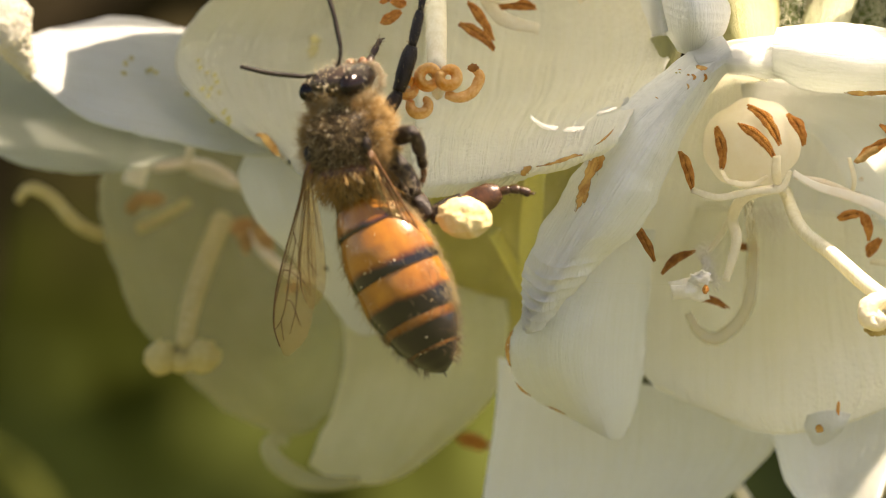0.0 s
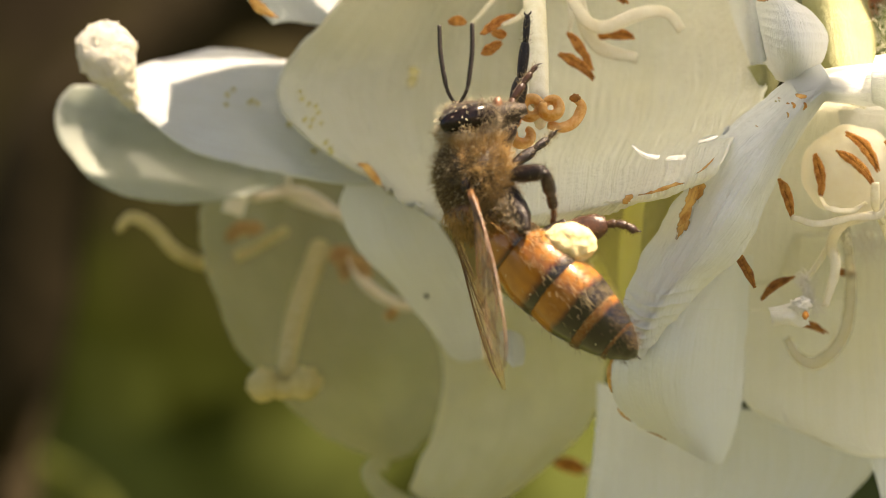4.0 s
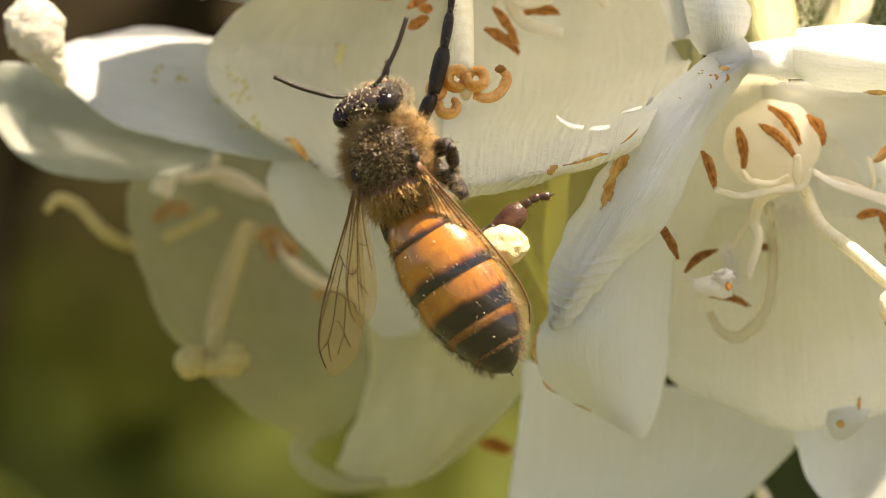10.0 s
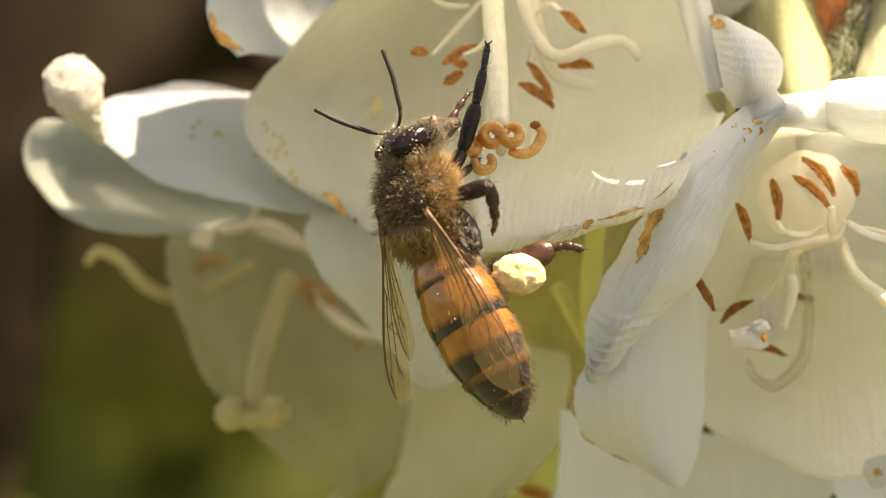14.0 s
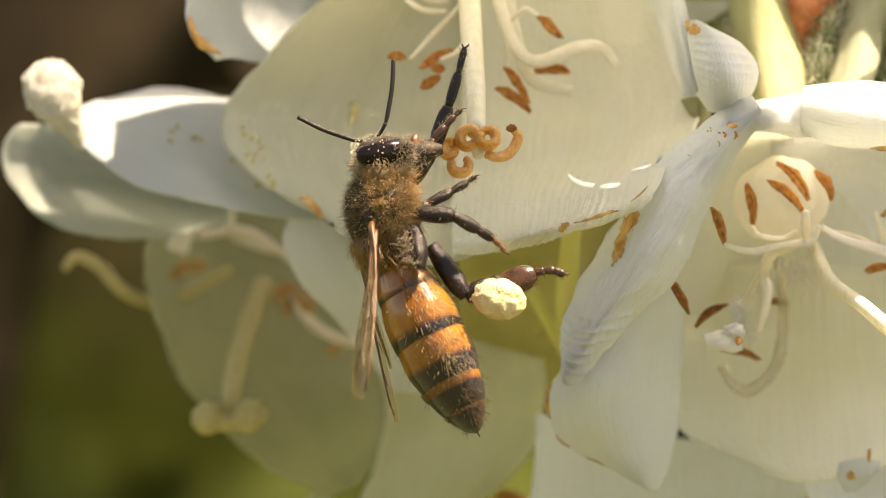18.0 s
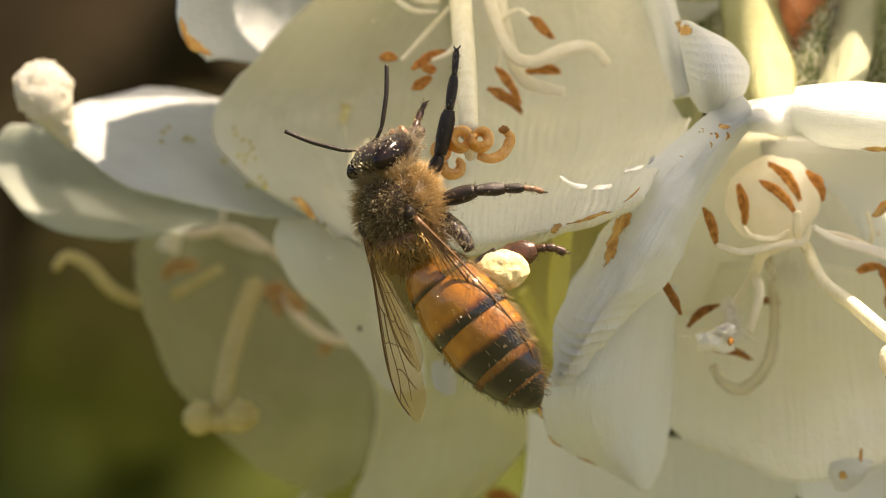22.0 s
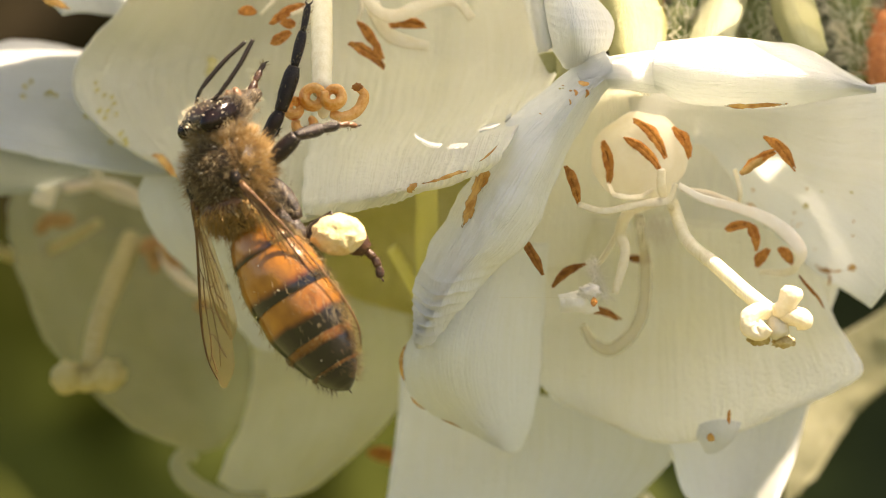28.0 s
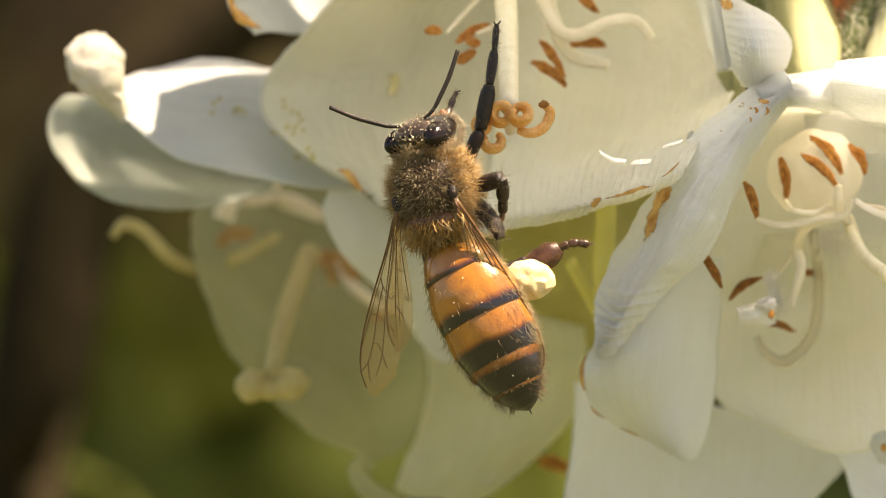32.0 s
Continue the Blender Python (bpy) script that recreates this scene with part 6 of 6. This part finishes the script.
def wing(s, fore):
    """One wing, root at the origin, laid back along -y; s is +1 for the right side."""
    length, width = (7.3, 2.0) if fore else (5.1, 1.35)
    front = [(0.0, 0), (0.14, 0.14), (0.30, 0.38), (0.44, 0.66), (0.42, 0.86), (0.16, 0.99)]
    rear = [(-0.03, 0), (-0.10, 0.12), (-0.26, 0.36), (-0.42, 0.62), (-0.36, 0.86), (0.02, 1.0)]
    st = []
    for (a, u), (b, w) in zip(front, rear):
        lead, trail = np.array((s * a * width, -u * length, 0.0)), np.array((s * b * width, -w * length, 0.0))
        st.append((lead, (lead + trail) / 2 + np.array((0, 0, 0.10)), trail))
    grid = sheet(st, nu=36, nv=14, wave=0.09, seed=60 + fore, frill=0.0)
    ob = petal("forewing" if fore else "hindwing", bee, grid, WING, 0.015, "clear brown-tinted veined wing")
    ob.visible_shadow = False
    edge = [(a, 0.02) for a in np.linspace(0.0, 0.96, 9)]
    if fore:
        lines = [edge, [(0.02, 0.22), (0.3, 0.16), (0.55, 0.12), (0.68, 0.05)], [(0.02, 0.45), (0.22, 0.42), (0.45, 0.47), (0.56, 0.55), (0.70, 0.60), (0.82, 0.56)], [(0.02, 0.75), (0.22, 0.78), (0.42, 0.86), (0.56, 0.93)],
                 [(0.40, 0.15), (0.43, 0.32), (0.45, 0.47)], [(0.45, 0.47), (0.47, 0.66), (0.44, 0.86)], [(0.43, 0.32), (0.54, 0.32), (0.66, 0.33), (0.76, 0.26), (0.84, 0.04)], [(0.54, 0.13), (0.54, 0.32), (0.56, 0.55)],
                 [(0.66, 0.33), (0.66, 0.46), (0.70, 0.60)], [(0.56, 0.55), (0.58, 0.74), (0.62, 0.84)], [(0.22, 0.42), (0.24, 0.60), (0.22, 0.78)], [(0.70, 0.60), (0.74, 0.72), (0.76, 0.80)], [(0.76, 0.26), (0.84, 0.34), (0.88, 0.40)]]
    else:
        lines = [edge, [(0.02, 0.4), (0.3, 0.36), (0.6, 0.42), (0.85, 0.5)], [(0.02, 0.7), (0.3, 0.75), (0.55, 0.9)], [(0.4, 0.38), (0.42, 0.80)], [(0.6, 0.42), (0.66, 0.66), (0.70, 0.76)]]
    for path in lines:
        pts = []
        for u, v in path:
            x, y = u * (grid.shape[0] - 1), v * (grid.shape[1] - 1)
            i, j = min(int(x), grid.shape[0] - 2), min(int(y), grid.shape[1] - 2)
            f, g = x - i, y - j
            pts.append(grid[i, j] * (1 - f) * (1 - g) + grid[i + 1, j] * f * (1 - g) + grid[i, j + 1] * (1 - f) * g + grid[i + 1, j + 1] * f * g)
        w = 0.038 if path is edge else 0.018
        tube_part("vein", ob, pts, [w * (3.0 if path[0][0] < 0.03 else 1.2), w * 1.1, w, w * 0.7], VEIN, sides=6, steps=16)
    return ob


wings = {}
for s in (-1, 1):
    for fore in (True, False):
        wings[s, fore] = wing(s, fore)


def bristles(path, radii, count, seed, length=(0.08, 0.26)):
    """Fine hair all round a jointed limb."""
    r3, hairs = random.Random(seed), []
    path = [np.array(p, float) for p in path]
    for k in range(len(path) - 1):
        along = path[k + 1] - path[k]
        for _ in range(count):
            d = np.array([r3.gauss(0, 1) for _ in range(3)])
            d /= np.linalg.norm(d)
            hairs.append((path[k] + along * r3.random() + d * radii[min(k, len(radii) - 1)] * 0.8, d + 0.5 * along / (np.linalg.norm(along) + 1e-9)))
    return strands(hairs, [r3.uniform(*length) for _ in hairs], 0.008, seed, curl=0.3)


def joint(a, b, r0, r1, r2, flat=1.05, steps=12):
    a, b = np.array(a, float), np.array(b, float)
    return tube([a, a + (b - a) * 0.35, a + (b - a) * 0.75, b], [r0, r1, r1 * 1.04, r2], sides=12, steps=steps, flat=flat, rough=0.12, seed=r1)


def claws(tip, d):
    tip, d, out = np.array(tip, float), np.array(d, float), []
    for w in (-0.12, 0.12):
        out.append((*tube([tip, tip + d * 0.12 + np.array((w, 0, 0.03)), tip + d * 0.2 + np.array((w * 0.8, 0, -0.12))], [0.04, 0.03, 0.01], sides=6, steps=6), CHITIN))
    return out


def leg(path, radii, skin=None, hair=110):
    """A stiff leg in several joints along a path, root at its first point."""
    names = ("femur", "tibia", "basitarsus", "tarsus")
    skin = skin or LEG_BROWN
    root = mesh_object("leg", *joint(path[0], path[1], radii[0] * 0.8, radii[0], radii[0] * 0.7), skin, bee)
    for k in range(1, len(path) - 1):
        mesh_object(names[k], *joint(path[k], path[k + 1], radii[k] * 0.8, radii[k], radii[k] * 0.75), skin, root)
    tagged(mesh_object("leg_hair", *bristles(path, radii, hair, int(path[0][1] * 100) + 7), FUR_PALE, root), "fine leg hair", kind="stuff")
    for v, f, mat in claws(path[-1], np.array(path[-1]) - np.array(path[-2])):
        mesh_object("claw", v, f, mat, root)
    return root


legs = {
    "front_right": leg([(-1.30, -0.75, 0.0), (-0.62, 0.50, 0.2), (-0.10, 2.10, 0.3), (0.22, 3.35, 0.2), (0.42, 4.3, 0.1)], [0.24, 0.27, 0.18, 0.12], hair=80),
    "front_left": leg([(0.10, 1.9, -1.45), (0.16, 2.5, -1.95), (0.22, 2.95, -2.40), (0.30, 3.3, -2.75), (0.36, 3.5, -3.0)], [0.15, 0.14, 0.12, 0.09], LEG_FOOT, 30),
    "mid_left": leg([(-0.7, -0.2, -1.0), (-0.9, 0.2, -1.9), (-0.8, 0.6, -2.8), (-0.7, 0.9, -3.4), (-0.6, 1.1, -3.7)], [0.19, 0.19, 0.14, 0.09]),
    "hind_left": leg([(-0.6, -0.9, -1.1), (-1.2, -1.8, -1.1), (-1.25, -2.9, -1.4), (-1.2, -3.7, -1.7), (-1.1, -4.2, -1.9)], [0.22, 0.30, 0.25, 0.10], hair=170),
}
# right middle leg: thigh with a shank that bends at the knee
KNEE = (1.55, 0.0, 0.0)
middle_leg = mesh_object("leg", *joint((0, 0, 0), KNEE, 0.20, 0.28, 0.22), LEG_BROWN, bee)
tagged(mesh_object("leg_hair", *bristles([(0, 0, 0), KNEE], [0.32], 150, 51), FUR_FACE, middle_leg), "fine leg hair", kind="stuff")
shank_path = [(0, 0, 0), (1.05, 0.03, 0), (1.75, 0.0, 0), (2.15, -0.05, 0), (2.45, -0.18, 0)]
middle_shank = joined("shank", [(*joint((-0.05, 0, 0), shank_path[1], 0.16, 0.22, 0.18), LEG_BROWN), (*joint(shank_path[1], shank_path[2], 0.14, 0.18, 0.12, 1.0), LEG_BROWN),
                                (*joint(shank_path[2], shank_path[3], 0.09, 0.10, 0.08), LEG_RED), (*joint(shank_path[3], shank_path[4], 0.07, 0.09, 0.06), LEG_RED),
                                (*bristles(shank_path, [0.25, 0.2, 0.1, 0.08], 45, 53), FUR_FACE)] + claws(shank_path[-1], (0.3, -0.1, 0)), middle_leg, "hairy shank and foot of the middle leg")
# right hind leg: thigh, broad shank with the pollen load, flat reddish foot
hind_path = [(-2.75, 1.5, -0.55), (-1.15, -0.05, -0.25), (-0.05, 0.55, -0.50)]
hind_leg = mesh_object("leg", *joint(hind_path[0], hind_path[1], 0.26, 0.34, 0.24), LEG_BROWN, bee)
mesh_object("tibia", *joint(hind_path[1], hind_path[2], 0.22, 0.40, 0.42), LEG_BROWN, hind_leg)
tagged(mesh_object("leg_hair", *bristles(hind_path, [0.34, 0.40], 130, 55, (0.10, 0.28)), FUR_FACE, hind_leg), "pale hair of the hind leg", kind="stuff")
load_at = np.array((0.02, 0.08, 0.12))
v, f = blob(load_at, (0.94, 0.72, 0.70), 40, 56, rough=0.13, scale=1.1, seed=4)
v = [load_at + (p - load_at) * (1 + 0.03 * noise.noise(Vector(p) * 5.5) + 0.02 * noise.noise(Vector(p) * 16)) for p in v]
load = mesh_object("pollen_load", v, f, POLLEN, hind_leg, "packed pale yellow pollen load")
crumbs, cfaces, r2 = [], [], random.Random(57)
for k, (p, d) in enumerate(shell_points(load_at, (0.95, 0.74, 0.71), 420, 58, lambda d: True)):
    cv, cf = blob(p + d * r2.uniform(-0.03, 0.02), (r2.uniform(0.010, 0.020),) * 3, 4, 6, rough=0.4, seed=k)
    cfaces += [tuple(i + len(crumbs) for i in q) for q in cf]
    crumbs += cv
tagged(mesh_object("pollen_crust", crumbs, cfaces, POLLEN, hind_leg, "loose pollen crumbs"), kind="stuff")
ANKLE = (-0.15, 0.45, -0.55)
foot_path = [(0, 0, 0), (1.50, 0.16, 0), (1.85, 0.16, 0), (2.2, 0.06, 0), (2.5, -0.16, 0)]
hind_foot = joined("foot", [(*joint((-0.1, 0, 0), foot_path[1], 0.20, 0.27, 0.16, 1.6, 16), LEG_FOOT)]
                   + [(*joint(a, b, 0.105, 0.125, 0.10, 1.2), LEG_FOOT) for a, b in zip(foot_path[1:], foot_path[2:])]
                   + [(*bristles(foot_path, [0.40, 0.12, 0.10, 0.08], 80, 59), FUR_DARK)] + claws(foot_path[-1], (0.4, -0.2, 0)), hind_leg, "flat reddish brown hind foot")


def motions():
    """All that moves besides the camera: the bee, its head, abdomen, wings, feelers and legs."""
    base = pose(0, 0, 0, 90, 0, 0)
    body, heads, tails, grips, spread = [], [], [], [], {key: [] for key in wings}
    feelers, middle, shanks, hind, feet = ([], []), [], [], [], []
    for (t, x, y, z, heading, roll, tail, nod, px, pz, feel_left, feel_right), (thigh, reach, shank, bend, foot, flare) in zip(BEE, LEGS):
        rolled = base @ pose(0, 0, 0, 0, -roll, 0)
        m = Matrix.Translation(mm((x, y, z))) @ pose(0, 0, 0, 0, -heading, 0) @ rolled
        back = m.inverted()
        body.append((t, m))
        want = pose(0, 0, 0, 0, -tail, 0) @ pose(0, 0, 0, -9, 0, 0) @ rolled
        tails.append((t, Matrix.Translation(mm((0, -1.95, -0.1))) @ (back.to_3x3() @ want.to_3x3()).to_4x4()))
        want = pose(0, 0, 0, 0, -nod, 0) @ base @ pose(0, 0, 0, 0, -min(88.0, 1.4 * roll + 4), 0)
        crown = Matrix.Translation(mm((0, 1.42, 0.0))) @ (back.to_3x3() @ want.to_3x3()).to_4x4()
        heads.append((t, crown))
        turn = (m @ crown).to_3x3().inverted()
        for rows, s, angle in zip(feelers, (-1, 1), (feel_left, feel_right)):
            want = pose(0, 0, 0, 0, -angle, 0) @ base
            rows.append((t, Matrix.Translation(mm((s * 0.28, 1.12, 0.45))) @ (turn @ want.to_3x3()).to_4x4()))
        grip = Vector(mm(FOOT)) + mm((0.42, -0.1, 4.3))
        to = m @ mm((1.05, 0.55, -0.5)) - grip
        swing = max(-16.0, min(16.0, math.degrees(math.atan2(-to.x, -to.z)) - 19.0))
        grips.append((t, back @ Matrix.Translation(grip) @ pose(0, 0, 0, 0, swing, 0) @ Matrix.Translation(-mm((0.42, -0.1, 4.3))) @ base))
        near = math.sin(radians(roll))
        fold = 30 * max(0.0, 1 - roll / 20)
        want = Matrix.Translation(mm((x + px, y + 1.5 - 2.6 * near, z + pz))) @ pose(0, 0, 0, 0, 15 - heading, 0) @ pose(0, 0, 0, 0, 0, fold) @ base
        hind.append((t, back @ want))
        ankle = want @ mm(ANKLE)
        feet.append((t, want.inverted() @ Matrix.Translation(ankle) @ pose(0, 0, 0, 0, -foot, 0) @ pose(0, 0, 0, 0, 0, 0.6 * fold) @ base))
        want = Matrix.Translation(m @ mm((1.20, -0.15, -0.60))) @ pose(0, 0, 0, 0, -thigh, 0) @ pose(0, 0, 0, 0, 0, -80 * (1 - reach)) @ base
        middle.append((t, back @ want))
        knee = want @ mm(KNEE)
        shanks.append((t, want.inverted() @ Matrix.Translation(knee) @ pose(0, 0, 0, 0, -shank, 0) @ pose(0, 0, 0, 0, 0, 75 * (1 - bend)) @ base))
        for (s, fore), rows in spread.items():
            out = ((28 if fore else 21) + flare - 0.21 * roll - 0.55 * max(0.0, roll - 45)) if s < 0 else ((15 if fore else 11) - 0.21 * min(roll, 30) + 0.40 * max(0.0, roll - 30))
            rows.append((t, Matrix.Translation(mm((s * (1.12 if s < 0 else 1.12 + 0.007 * max(0.0, roll - 15)), -0.45 if fore else -0.75, 1.00 if fore else 0.90))) @ pose(0, 0, 0, 9 if s < 0 else max(-15.0, 10 + 0.1 * roll - 1.3 * max(0.0, roll - 42)), s * 10, s * out)))
    walk(bee, body)
    walk(head, heads)
    walk(abdomen, tails)
    walk(legs["front_right"], grips)
    walk(middle_leg, middle)
    walk(middle_shank, shanks)
    walk(hind_leg, hind)
    walk(hind_foot, feet)
    for ant, rows in zip(antennae, feelers):
        walk(ant, rows)
    for key, rows in spread.items():
        walk(wings[key], rows)


FOOT = (1.41, -11.50, 4.87)
motions()
